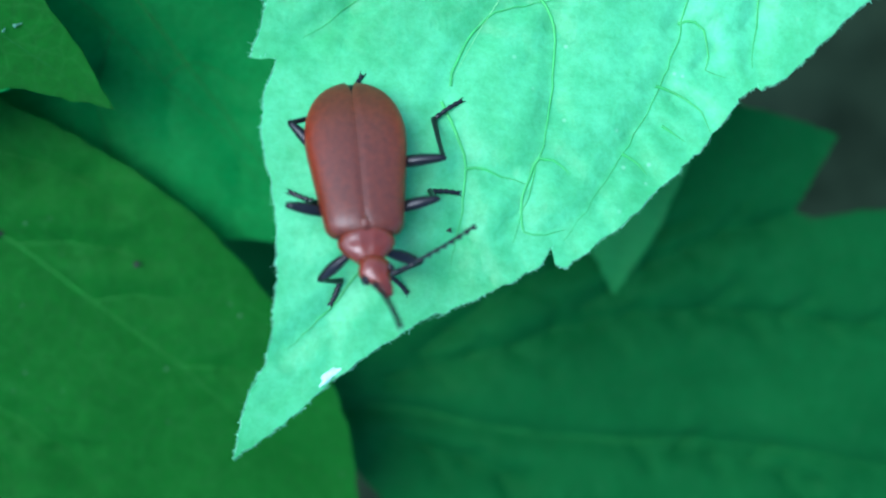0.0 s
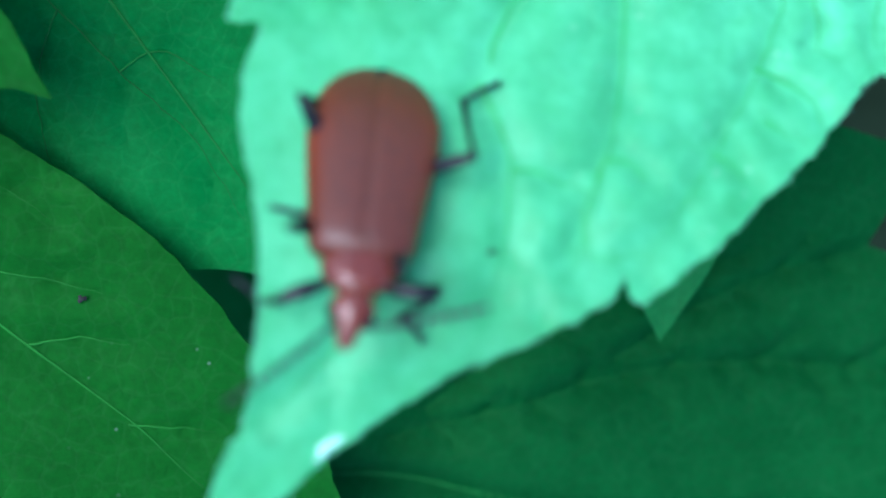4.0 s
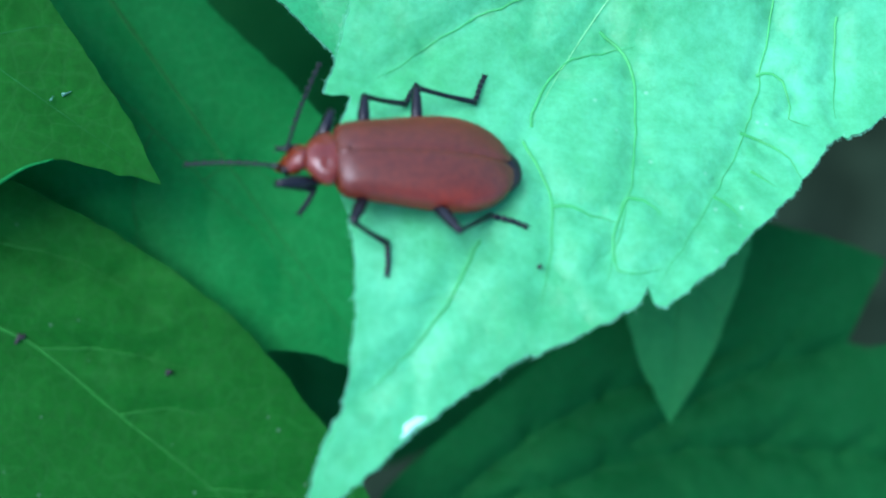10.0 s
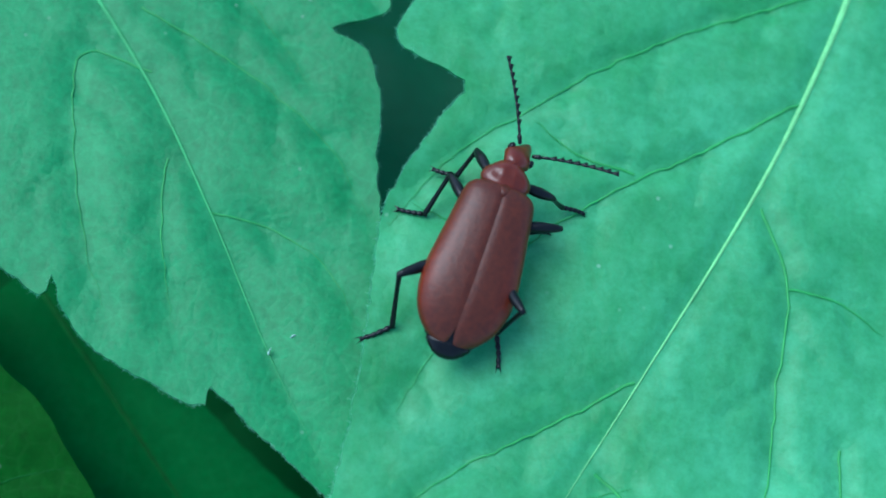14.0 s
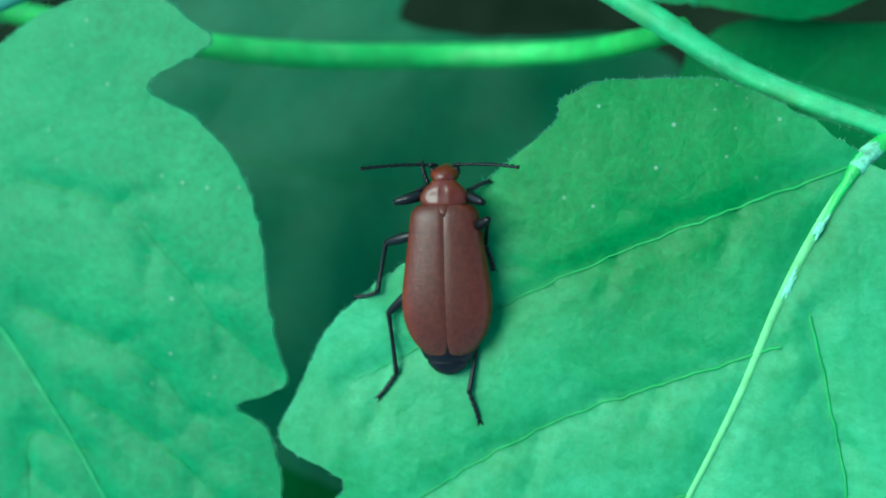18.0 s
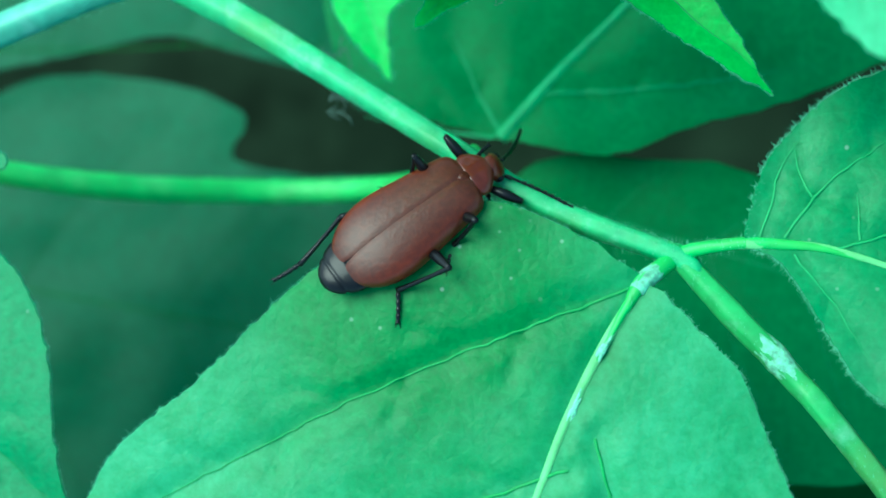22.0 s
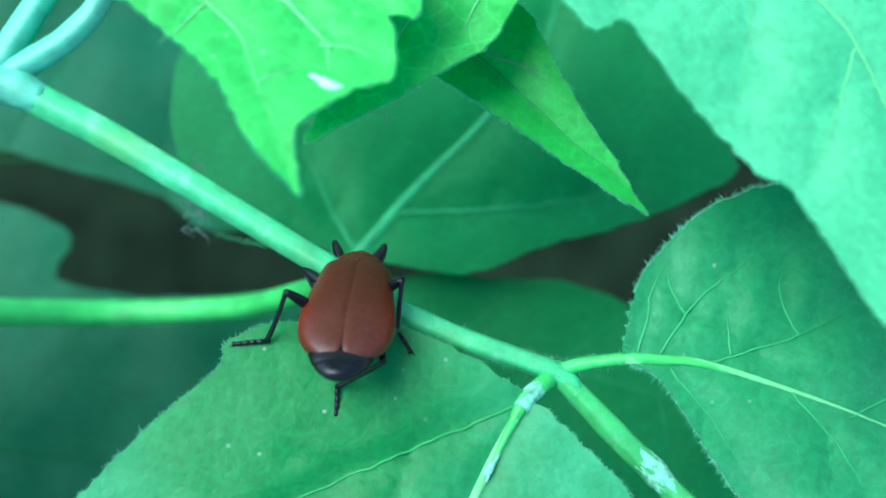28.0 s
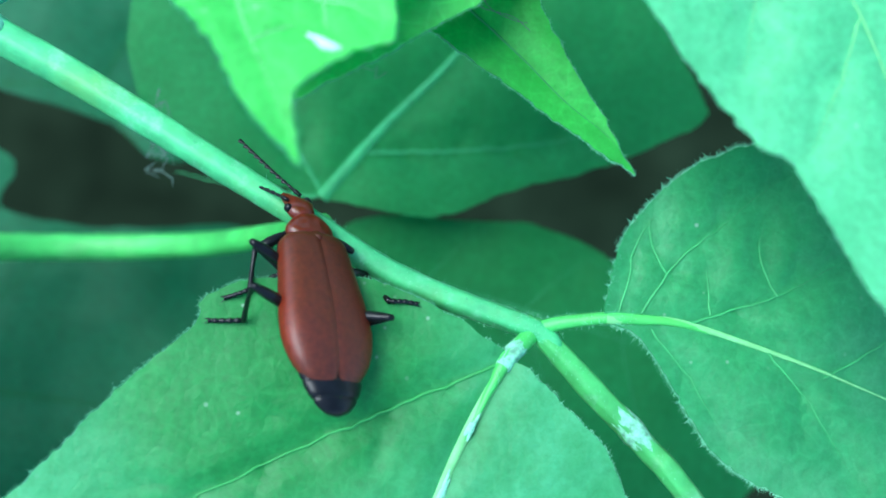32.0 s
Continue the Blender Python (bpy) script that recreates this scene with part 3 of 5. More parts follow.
leaf("leaf", "mid green toothed leaf under the beetle's leaf", (-43.3, 68.2), (-10.9, 18.5), -2.5,
     [(6, -8), (14, -13), (22.2, -13.4), (25.4, -12.6), (28.6, -11.8), (32.3, -10.9), (35.7, -9.5), (34.9, -8.3), (37.1, -8.7), (40.3, -8.4), (44.1, -6.4), (47.1, -4.5),
      (46.5, -3.2), (48.9, -2.6), (52.6, -1.5), (56.4, -0.5)],
     [(-4, 12), (-3.7, 22), (-0.7, 27.6), (3.0, 29.3), (5.6, 29.7), (5.2, 23.8), (9.3, 25.6), (14.4, 26.4), (19.1, 25.3), (23.5, 23.1), (27.4, 21.5), (29.6, 20.5),
      (29.0, 16.5), (31.5, 17.6), (35.5, 16.3), (38.1, 14.4), (43, 11.7), (47.5, 9.1), (53, 5)],
     LEAF_MID, VEIN_MID, 0.5, 26, 7, 0.5, vein_width=0.45, grain=0.8, side_mat=VEIN_SIDE, drawn=B_VEINS, rib=[(0, 0), (12, 3), (25, 3.6), (36, 2.6), (47, 1), (59.2, 0)], group="maple leaves")
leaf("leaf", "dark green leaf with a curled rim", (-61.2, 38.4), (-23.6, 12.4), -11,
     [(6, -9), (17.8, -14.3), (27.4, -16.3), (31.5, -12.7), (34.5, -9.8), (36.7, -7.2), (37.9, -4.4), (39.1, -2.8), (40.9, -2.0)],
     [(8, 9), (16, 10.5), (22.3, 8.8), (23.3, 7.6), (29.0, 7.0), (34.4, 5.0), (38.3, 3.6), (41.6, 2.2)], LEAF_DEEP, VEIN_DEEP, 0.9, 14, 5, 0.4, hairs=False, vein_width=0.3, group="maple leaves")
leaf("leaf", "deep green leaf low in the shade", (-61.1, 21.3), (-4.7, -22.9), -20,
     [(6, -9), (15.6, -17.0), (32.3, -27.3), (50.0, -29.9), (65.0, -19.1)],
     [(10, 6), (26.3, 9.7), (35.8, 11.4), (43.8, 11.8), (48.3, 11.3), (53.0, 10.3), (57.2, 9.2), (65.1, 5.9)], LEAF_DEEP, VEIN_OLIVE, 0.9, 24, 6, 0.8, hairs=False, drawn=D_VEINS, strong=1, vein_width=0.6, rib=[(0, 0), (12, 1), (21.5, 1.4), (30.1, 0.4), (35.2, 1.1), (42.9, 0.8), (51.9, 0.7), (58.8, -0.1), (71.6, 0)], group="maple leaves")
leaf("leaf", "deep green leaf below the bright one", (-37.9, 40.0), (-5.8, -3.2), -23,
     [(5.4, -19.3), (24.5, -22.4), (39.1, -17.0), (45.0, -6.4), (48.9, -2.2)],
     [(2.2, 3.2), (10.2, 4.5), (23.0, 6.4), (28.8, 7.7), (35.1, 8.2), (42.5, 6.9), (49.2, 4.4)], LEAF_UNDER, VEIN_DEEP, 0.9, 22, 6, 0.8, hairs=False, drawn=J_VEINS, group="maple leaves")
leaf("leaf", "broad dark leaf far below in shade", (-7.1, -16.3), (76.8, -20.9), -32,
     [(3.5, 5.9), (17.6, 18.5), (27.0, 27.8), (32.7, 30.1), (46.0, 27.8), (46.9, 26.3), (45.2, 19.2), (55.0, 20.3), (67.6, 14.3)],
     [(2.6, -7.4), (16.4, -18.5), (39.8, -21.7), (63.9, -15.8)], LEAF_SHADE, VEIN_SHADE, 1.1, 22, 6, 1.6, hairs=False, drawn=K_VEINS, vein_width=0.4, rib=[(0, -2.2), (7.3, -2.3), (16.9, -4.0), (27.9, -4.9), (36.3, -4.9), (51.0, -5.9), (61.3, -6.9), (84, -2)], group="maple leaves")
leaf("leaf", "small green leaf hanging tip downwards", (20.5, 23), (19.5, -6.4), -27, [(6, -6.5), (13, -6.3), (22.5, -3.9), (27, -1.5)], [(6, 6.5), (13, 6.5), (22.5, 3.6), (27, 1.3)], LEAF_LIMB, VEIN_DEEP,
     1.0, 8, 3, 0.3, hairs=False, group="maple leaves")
leaf("leaf", "green toothed leaflet on its short stalk", (36.7, 72.5), (62.0, 63.6), 0,
     [(-0.3, 0.7), (-0.45, 2.5), (-0.35, 5.4), (0.75, 8.4), (2.2, 10.8), (4.4, 13.0), (7.2, 14.8), (12.1, 15.9), (19.6, 13.3), (24.8, 6.8)],
     [(2.5, -0.6), (4.5, -2.1), (7.0, -4.3), (10.2, -6.7), (16.9, -7.7), (23.9, -5.0)], LEAF_SIDE, VEIN_LIGHT, 0.4, 22, 5, 0.55, vein_width=0.6, grain=0.7, hair_size=1.9, side_mat=VEIN_MID, drawn=E_VEINS, rib=[(0, 0), (1.7, 0.5), (4.9, 1.3), (10.9, 1.3), (17.4, 0.9), (26.5, 0)], group="maple leaves")
leaf("leaf", "young lime green leaf hanging over the stem", (9.7, 111.1), (16.7, 79.6), lambda x, y: 14 + 3.5 * fade(93, 80, y),
     [(3, -6), (8.7, -8.6), (13.1, -9.2), (15.9, -8.1), (18.8, -6.1), (21.9, -4.1), (24.7, -2.8), (27.9, -2.2), (30.2, -1.2)],
     [(3, 6), (9.4, 9.1), (15.1, 8.8), (16.4, 9.3), (19.6, 10.1), (22.8, 8.9), (22.3, 7.4), (23.6, 7.3), (26.6, 6.4), (26.8, 4.5), (27.5, 2.4), (28.6, 0.5)],
     LEAF_LIME, VEIN_LIGHT, 0.35, 24, 5, 0.4, vein_width=0.55, grain=0.6, drawn=F_VEINS, strong=1, valley=1.0, rib=[(0, 0), (8, -1.6), (12.7, -2.0), (15.7, -2.2), (18.5, -2.5), (21.5, -1.1), (24.9, -0.8), (28.1, -0.4), (31.3, 0)], group="maple leaves")
leaf("leaf", "lime green leaf half hidden under another", (28.5, 111.2), (16.5, 85.2), 9,
     [(4, -2.6), (8.2, -2.8), (16.3, -1.4), (24.1, -0.4)], [(1, 4), (4.2, 6.0), (9.3, 6.7), (12.0, 8.5), (18.0, 8.1), (20.9, 6.2), (25.0, 3.0)],
     LEAF_LIME, VEIN_LIGHT, 0.6, 12, 4, 0.4, vein_width=0.45, grain=0.6, valley=1.0, strong=1, drawn=H_VEINS, rib=[(0, 0), (6, 1.8), (10.8, 3.1), (12.8, 3.3), (15.8, 3.0), (17.9, 2.9), (23, 2), (28.6, 0)], group="maple leaves")
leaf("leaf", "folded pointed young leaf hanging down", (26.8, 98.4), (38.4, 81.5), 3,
     [(3.2, -5.4), (5.6, -5.2), (11.6, -3.3), (16.7, -1.6)], [(4.5, 1.9), (8.2, 1.4), (13.2, 0.6), (16.8, 0.4)], LEAF_LIME_SHADED, VEIN_SIDE, 0.4, 10, 0, 0.8, vein_width=0.3, grain=0.5, rib=[(0, -2), (4.4, -2.4), (7.9, -1.9), (10.9, -1.4), (14.2, -0.9), (17.5, 0.0), (20.4, 0)], group="maple leaves")
leaf("leaf", "very bright pale green leaf close to the sky", (41.0, 117.5), (51.0, 67.3), 15,
     [(3, -8), (8.2, -11.8), (17.2, -15.1), (20.6, -15.2), (23.7, -14.4), (26.2, -13.0), (25.7, -11.2), (27.8, -10.4), (32.4, -8.5), (36.3, -6.3), (37.3, -5.0), (40.8, -3.8), (45.0, -2.6)],
     [(4, 8), (15.1, 12.1), (27.5, 14.8), (40.6, 9.4), (47.5, 4.1)], LEAF_PALE, VEIN_LIGHT, 0.5, 22, 6, 0.45, vein_width=0.42, grain=0.7, drawn=G_VEINS, rib=[(0, 0), (12, -1.8), (21.4, -2.3), (25.3, -0.9), (30.2, 1.4), (40, 2), (51, 0)], group="maple leaves")
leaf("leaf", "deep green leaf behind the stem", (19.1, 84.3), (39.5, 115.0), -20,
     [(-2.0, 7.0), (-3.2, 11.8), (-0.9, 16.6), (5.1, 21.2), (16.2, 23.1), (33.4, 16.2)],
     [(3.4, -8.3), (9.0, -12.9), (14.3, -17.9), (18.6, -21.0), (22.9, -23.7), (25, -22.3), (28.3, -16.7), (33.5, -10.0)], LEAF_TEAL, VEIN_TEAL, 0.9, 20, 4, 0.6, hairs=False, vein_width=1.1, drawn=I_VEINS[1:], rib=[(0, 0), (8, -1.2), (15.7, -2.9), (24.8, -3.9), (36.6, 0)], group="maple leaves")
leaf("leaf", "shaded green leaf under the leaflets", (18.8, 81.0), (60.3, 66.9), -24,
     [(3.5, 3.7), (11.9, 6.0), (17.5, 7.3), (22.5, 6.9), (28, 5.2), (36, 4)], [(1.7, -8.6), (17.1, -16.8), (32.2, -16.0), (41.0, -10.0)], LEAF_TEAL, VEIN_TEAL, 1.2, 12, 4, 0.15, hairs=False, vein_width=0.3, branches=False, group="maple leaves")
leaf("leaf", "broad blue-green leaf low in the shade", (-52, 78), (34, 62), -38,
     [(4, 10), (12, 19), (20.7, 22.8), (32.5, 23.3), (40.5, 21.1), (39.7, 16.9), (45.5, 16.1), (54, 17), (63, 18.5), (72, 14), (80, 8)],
     [(6, -12), (22, -26), (45, -32), (65, -26), (80, -10)], LEAF_TEAL_SHADED, VEIN_DEEP, 1.4, 18, 4, 0.12, hairs=False, vein_width=0.3, branches=False, ripple=1.2, group="maple leaves")
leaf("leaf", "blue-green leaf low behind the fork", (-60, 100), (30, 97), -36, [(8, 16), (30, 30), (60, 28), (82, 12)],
     [(8, -3), (25, -2), (33.3, -0.6), (42.9, 1.2), (52.2, -1.1), (60.6, -3.4), (65.3, -6.9), (76, -5.5), (84, -2)], LEAF_TEAL_SHADED, VEIN_DEEP, 1.4, 14, 5, 0.15, hairs=False, vein_width=0.3, branches=False, ripple=1.2, group="maple leaves")
# added leaf that covers a soil gap, with shade in its colour
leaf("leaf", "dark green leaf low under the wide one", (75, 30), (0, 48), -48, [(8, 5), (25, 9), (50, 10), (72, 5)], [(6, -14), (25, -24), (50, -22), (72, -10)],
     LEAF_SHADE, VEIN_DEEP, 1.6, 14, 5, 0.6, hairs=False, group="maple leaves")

# added backing leaf that makes the gaps dark, shade put into its colour
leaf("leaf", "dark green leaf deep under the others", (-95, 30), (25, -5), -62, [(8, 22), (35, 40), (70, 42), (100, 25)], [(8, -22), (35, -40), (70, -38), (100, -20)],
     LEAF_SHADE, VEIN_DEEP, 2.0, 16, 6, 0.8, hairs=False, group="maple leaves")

# ---- stems ----
stem = new("twig")
stem["layer"] = 1
tagged(stem, "green twig with forked waxy nodes between the leaves", "twig")
MAIN = [(-5, 94.2, -3), (2.9, 89.6, -3), (9.8, 85.0, -2.5), (17.8, 79.6, -2), (22.2, 76.6, -2), (26.3, 74.5, -1.8), (32.4, 72.0, -1.5), (33.6, 70.7, -1.6)]
tube("main_stem", spline(MAIN, 0.8),
     [1.2, 1.1, 1.0, 0.9, 0.85, 0.82, 0.7], STEM, stem, "", 24, 0.06, 1.0, 0.05)
END = [(31.4, 72.5, -1.6), (32.4, 72.0, -1.5), (36.5, 67.4, -1.8), (39.7, 63.9, -2.2), (42.4, 60.6, -2.4), (53, 47, -8)]
tube("stem_end", spline(END, 0.6),
     [0.6, 0.84, 0.8, 0.78, 0.76, 0.74, 0.7], STEM_DRY, stem, "yellow-green hairy stem with brownish and white patches", 24, 0.08, 1.0, 0.06)
LOWER = [(-135, 40, -425), (-128, 45, -200), (-112, 54, -60), (-60, 74, -8), (-21.2, 88.9, -4), (-5.2, 94.3, -3)]
tube("lower_stem", spline(LOWER, 1.2), [3.0, 2.6, 2.2, 1.8, 1.45, 1.3, 1.2], STEM_PALE, stem, "", 24, 0.06, 1.0, 0.04)
tube("side_branch", spline([(-6, 94.0, -3), (-1.4, 101.1, -2), (6, 112, 0)], 0.8), [1.1, 0.9, 0.8], STEM_PALE, stem, "", 24, 0.06, 1.0, 0.04)
tube("side_branch", spline([(-5.5, 94.0, -3), (0.0, 97.1, -2), (3.2, 100.9, 0), (9, 111, 10)], 0.8), [1.0, 0.85, 0.7, 0.6], STEM_PALE, stem, "", 24, 0.06, 1.0, 0.04)
tube("node", spline([(-8.4, 93.1, -3.3), (-5.4, 94.0, -3), (-2.0, 92.6, -2.9)], 0.4), [1.1, 1.35, 1.5, 1.4, 1.05], STEM_PALE, stem, "swollen pale node with a leaf scar", 20, 0.12)
tube("petiole", spline([(-46, 86.3, -9), (-19.8, 82.0, -20), (-3.4, 82.1, -29), (8.4, 81.6, -26), (15, 80.7, -15), (18.6, 79.8, -4)], 0.8), [0.95, 1.0, 1.2, 1.12, 0.95, 0.75], PETIOLE, stem, "", 20, 0.04, 1.0, 0.03)
STALK = [(32.7, 72.4, -1.9), (31.2, 71.1, -1.0), (29.9, 70.1, -0.1), (29.2, 68.9, 0.05), (28.5, 67.8, 0.15), (27.0, 65.1, 0.1)]
tube("leaf_stalk", spline(STALK, 0.3), [0.6, 0.62, 0.6, 0.5, 0.36, 0.26, 0.18, 0.1], PETIOLE, stem, "pale swollen leaf stalk", 12, 0.16)
SIDE_STALK = [(31.6, 71.9, -1.7), (32.8, 72.2, -1.4), (34.6, 72.5, -0.8), (36.6, 72.6, -0.2), (38.6, 72.45, 0.05), (41.4, 72.1, 0.1), (44.5, 71.1, 0.0)]
tube("leaf_stalk", spline(SIDE_STALK, 0.3), [0.5, 0.48, 0.44, 0.4, 0.36, 0.26, 0.18, 0.1], PETIOLE, stem, "", 12, 0.12)
for lines, size in ((MAIN, 0.85), (END, 0.74), (LOWER[3:], 1.25), (STALK[:4], 0.55), (SIDE_STALK[:5], 0.42)):
    down(lines, size, stem)


# ---- small marks on the leaves and twig ----
def mark(name, label, x, y, z, rx, ry, turn, mat, lobes=1.0, thick=0.08):
    """A thin irregular crust on a leaf: half axes in mm, its heading in degrees."""
    rng = random.Random(int(x * 31 + y * 17))
    ring = []
    n = 22
    for k in range(n):
        a = 2 * math.pi * k / n
        r = 1 + lobes * (0.28 * math.sin(3 * a + x) + 0.18 * math.sin(5 * a + y) + rng.uniform(-0.12, 0.12))
        ring.append((rx * r * math.cos(a), ry * r * math.sin(a)))
    c, s = math.cos(radians(turn)), math.sin(radians(turn))
    verts = [at(x, y, z + thick)]
    for f, h in ((0.55, thick * 0.8), (1.0, -0.12)):
        verts += [at(x + f * (u * c - v * s), y + f * (u * s + v * c), z + h) for u, v in ring]
    faces = [(0, 1 + k, 1 + (k + 1) % n) for k in range(n)]
    faces += [(1 + k, 1 + n + k, 1 + n + (k + 1) % n, 1 + (k + 1) % n) for k in range(n)]
    return tagged(sheet(name, verts, faces, mat), label, "speck")


tagged_marks = [
    mark("white_mark", "white dried drop on the leaf margin", -9.0, -1.4, 8.5, 0.9, 0.28, 46, WHITE),
    mark("white_mark", "white mark on the lime leaf", 18.2, 86.2, 16.35, 0.95, 0.28, -28, PALE_MARK, 0.6),
    mark("white_mark", "white mark on the lime leaf rim", 7.6, 93.2, 14.4, 0.55, 0.25, -10, PALE_MARK, 0.6),
    *(mark("white_scale", "thin pale scratch on the dark leaf", x, y, -10.55, rx, ry, turn, CRUST, 1.4, 0.03) for x, y, rx, ry, turn in (
        (-38.1, 19.6, 0.55, 0.10, -12), (-37.0, 19.5, 0.6, 0.14, 6), (-36.2, 19.7, 0.4, 0.10, 24), (-36.5, 19.1, 0.25, 0.07, -30), (-39.8, 18.6, 0.45, 0.1, 8),
        (-41.0, 18.0, 0.6, 0.12, -6), (-41.6, 17.2, 0.35, 0.1, 15), (-39.0, 17.3, 0.3, 0.08, -20), (-30.0, 18.3, 0.32, 0.09, 20), (-30.9, 17.9, 0.18, 0.07, 50))),
    *(mark("white_scale", "thin pale scratch on the shaded leaf", x, y, -19.3, rx, ry, turn, CRUST, 1.4, 0.03) for x, y, rx, ry, turn in (
        (-37.6, -6.6, 0.6, 0.09, 12), (-36.6, -6.2, 0.5, 0.12, 30), (-35.8, -5.7, 0.3, 0.08, 48), (-26.0, -11.3, 0.35, 0.1, -8), (-38.4, -6.9, 0.3, 0.08, -5))),
    mark("white_scale", "small white scale on a leaf", -15.5, 31.0, -2.1, 0.22, 0.08, 30, WHITE),
    mark("white_scale", "small white scale on a leaf", -13.8, 30.4, -2.1, 0.5, 0.07, 5, WHITE),
    mark("white_scale", "small white scale on a leaf", -17.0, 29.9, -2.1, 0.25, 0.07, 70, WHITE),
    mark("dark_spot", "small dark spot on a shaded leaf", -34.0, 1.2, -19.5, 0.45, 0.25, 40, DARK_SPOT),
    mark("dark_spot", "small dark spot on a shaded leaf", -23.2, -1.3, -19.5, 0.3, 0.22, 10, DARK_SPOT),
    mark("dark_spot", "tiny dark speck on the bright leaf", -1.6, 7.5, 7.2, 0.16, 0.13, 10, DARK_SPOT),
]
fluff = tagged(new("fluff"), "grey plant fluff caught on a shaded leaf", "fluff")
fluff["layer"] = 1
rng = random.Random(5)
for k in range(16):
    a, b = rng.uniform(-0.6, 0.6), rng.uniform(-3.4, 3.0)
    path = spline([(6.8 + a, 88.5 + b, -13.5), (6.8 + a + rng.uniform(-0.9, 0.9), 88.5 + b + rng.uniform(-0.8, 0.8), -13 + rng.uniform(-0.5, 1)),
                   (6.8 + a + rng.uniform(-1.2, 1.2), 88.5 + b + rng.uniform(-1.2, 1.2), -13.4)], 0.3)
    tube("strand", path, [0.03, 0.045, 0.02], FLUFF, fluff, "", 5)
# fine silk caught between the young leaves
silk = tagged(new("silk_thread"), "loose white silk threads on the young leaves", "silk")
silk["layer"] = 1
for path in ([(27.1, 93.5, 4.2), (28.5, 92.3, 4.2), (29.4, 92, 4.2), (30.7, 91.6, 4.2), (31.7, 90.7, 4.2)],
             [(28.6, 93.3, 4), (29.3, 92.2, 4), (30.9, 91.4, 4), (31.6, 91.3, 4)],
             [(20.5, 87.4, 8), (21.3, 87.1, 8), (21.6, 87.4, 8), (21.4, 86.6, 8), (22.1, 87, 8)]):
    tube("strand", spline(path, 0.4), [0.018, 0.028, 0.018], FLUFF, silk, "", 5)
# rolled rim of the dark leaf
rim = [(-61.2 + 0.822 * s + 0.569 * w, 38.4 - 0.569 * s + 0.822 * w, -10.6) for s, w in ((17.8, -14.3), (27.4, -16.3), (31.5, -12.7), (34.5, -9.8), (36.7, -7.2), (37.9, -4.4), (39.1, -2.8))]
tagged(tube("rolled_rim", spline(rim, 0.5), [0.12, 0.26, 0.3, 0.28, 0.24, 0.16, 0.08], LEAF_UNDER, None, "", 10, 0.15, 0.6), "pale rolled-up rim of a dark leaf", "leaf")
# pale waxy bloom: thin sleeves that end under the skin of the twig
for path, size in (([(37.2, 66.7, -1.8), (38.4, 65.4, -2.0), (39.9, 63.7, -2.2)], 0.81), ([(31.2, 71.1, -1.0), (30.3, 70.4, -0.35), (29.6, 69.6, 0.0)], 0.62)):
    tube("wax_sleeve", spline(path, 0.15), [size * 0.86, size * 0.98, size * 1.05, size * 1.05, size * 0.98, size * 0.86], WAX, stem, "white waxy bloom", 22, 0.16)
for x, y, z, rx, turn in ((25.4, 62.0, 0.34, 1.2, 62), (27.4, 65.8, 0.45, 0.8, 60)):
    mark("wax_patch", "white waxy bloom on the green leaf vein", x, y, z, rx, 0.25, turn, WAX, thick=0.03)

# ---- the beetle ----
RED = fleck_material("wing case red brown", (0.090, 0.0130, 0.0025), 0.3, 2600.0, 0.42, 0.42, 0.00005)
RED_GLOSS = fleck_material("neck shield red", (0.098, 0.0135, 0.0032), 0.25, 1200.0, 0.3, 0.5, 0.00002)
BLACK = fleck_material("black chitin", (0.004, 0.005, 0.006), 0.4, 1500.0, 0.3, 0.28, 0.00003)

# wing cases: sky sheen painted in as purplish brown along the back, flanks brighter red
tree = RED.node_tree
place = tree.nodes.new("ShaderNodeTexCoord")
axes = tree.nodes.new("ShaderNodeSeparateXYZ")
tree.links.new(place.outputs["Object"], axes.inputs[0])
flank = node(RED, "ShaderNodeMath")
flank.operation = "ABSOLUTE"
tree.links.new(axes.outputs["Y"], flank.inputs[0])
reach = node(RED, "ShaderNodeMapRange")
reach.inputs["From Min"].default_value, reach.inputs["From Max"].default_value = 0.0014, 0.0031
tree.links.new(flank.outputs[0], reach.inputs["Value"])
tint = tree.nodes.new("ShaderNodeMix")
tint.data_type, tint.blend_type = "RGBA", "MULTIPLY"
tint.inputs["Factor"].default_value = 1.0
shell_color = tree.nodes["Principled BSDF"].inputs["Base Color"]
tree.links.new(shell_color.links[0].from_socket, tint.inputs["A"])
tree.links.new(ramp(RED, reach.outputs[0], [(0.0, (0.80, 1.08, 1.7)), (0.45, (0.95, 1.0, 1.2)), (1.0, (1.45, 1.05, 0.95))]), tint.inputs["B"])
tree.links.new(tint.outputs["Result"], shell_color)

beetle = tagged(new("beetle"), "red-brown beetle with black legs walking over a leaf", "beetle")


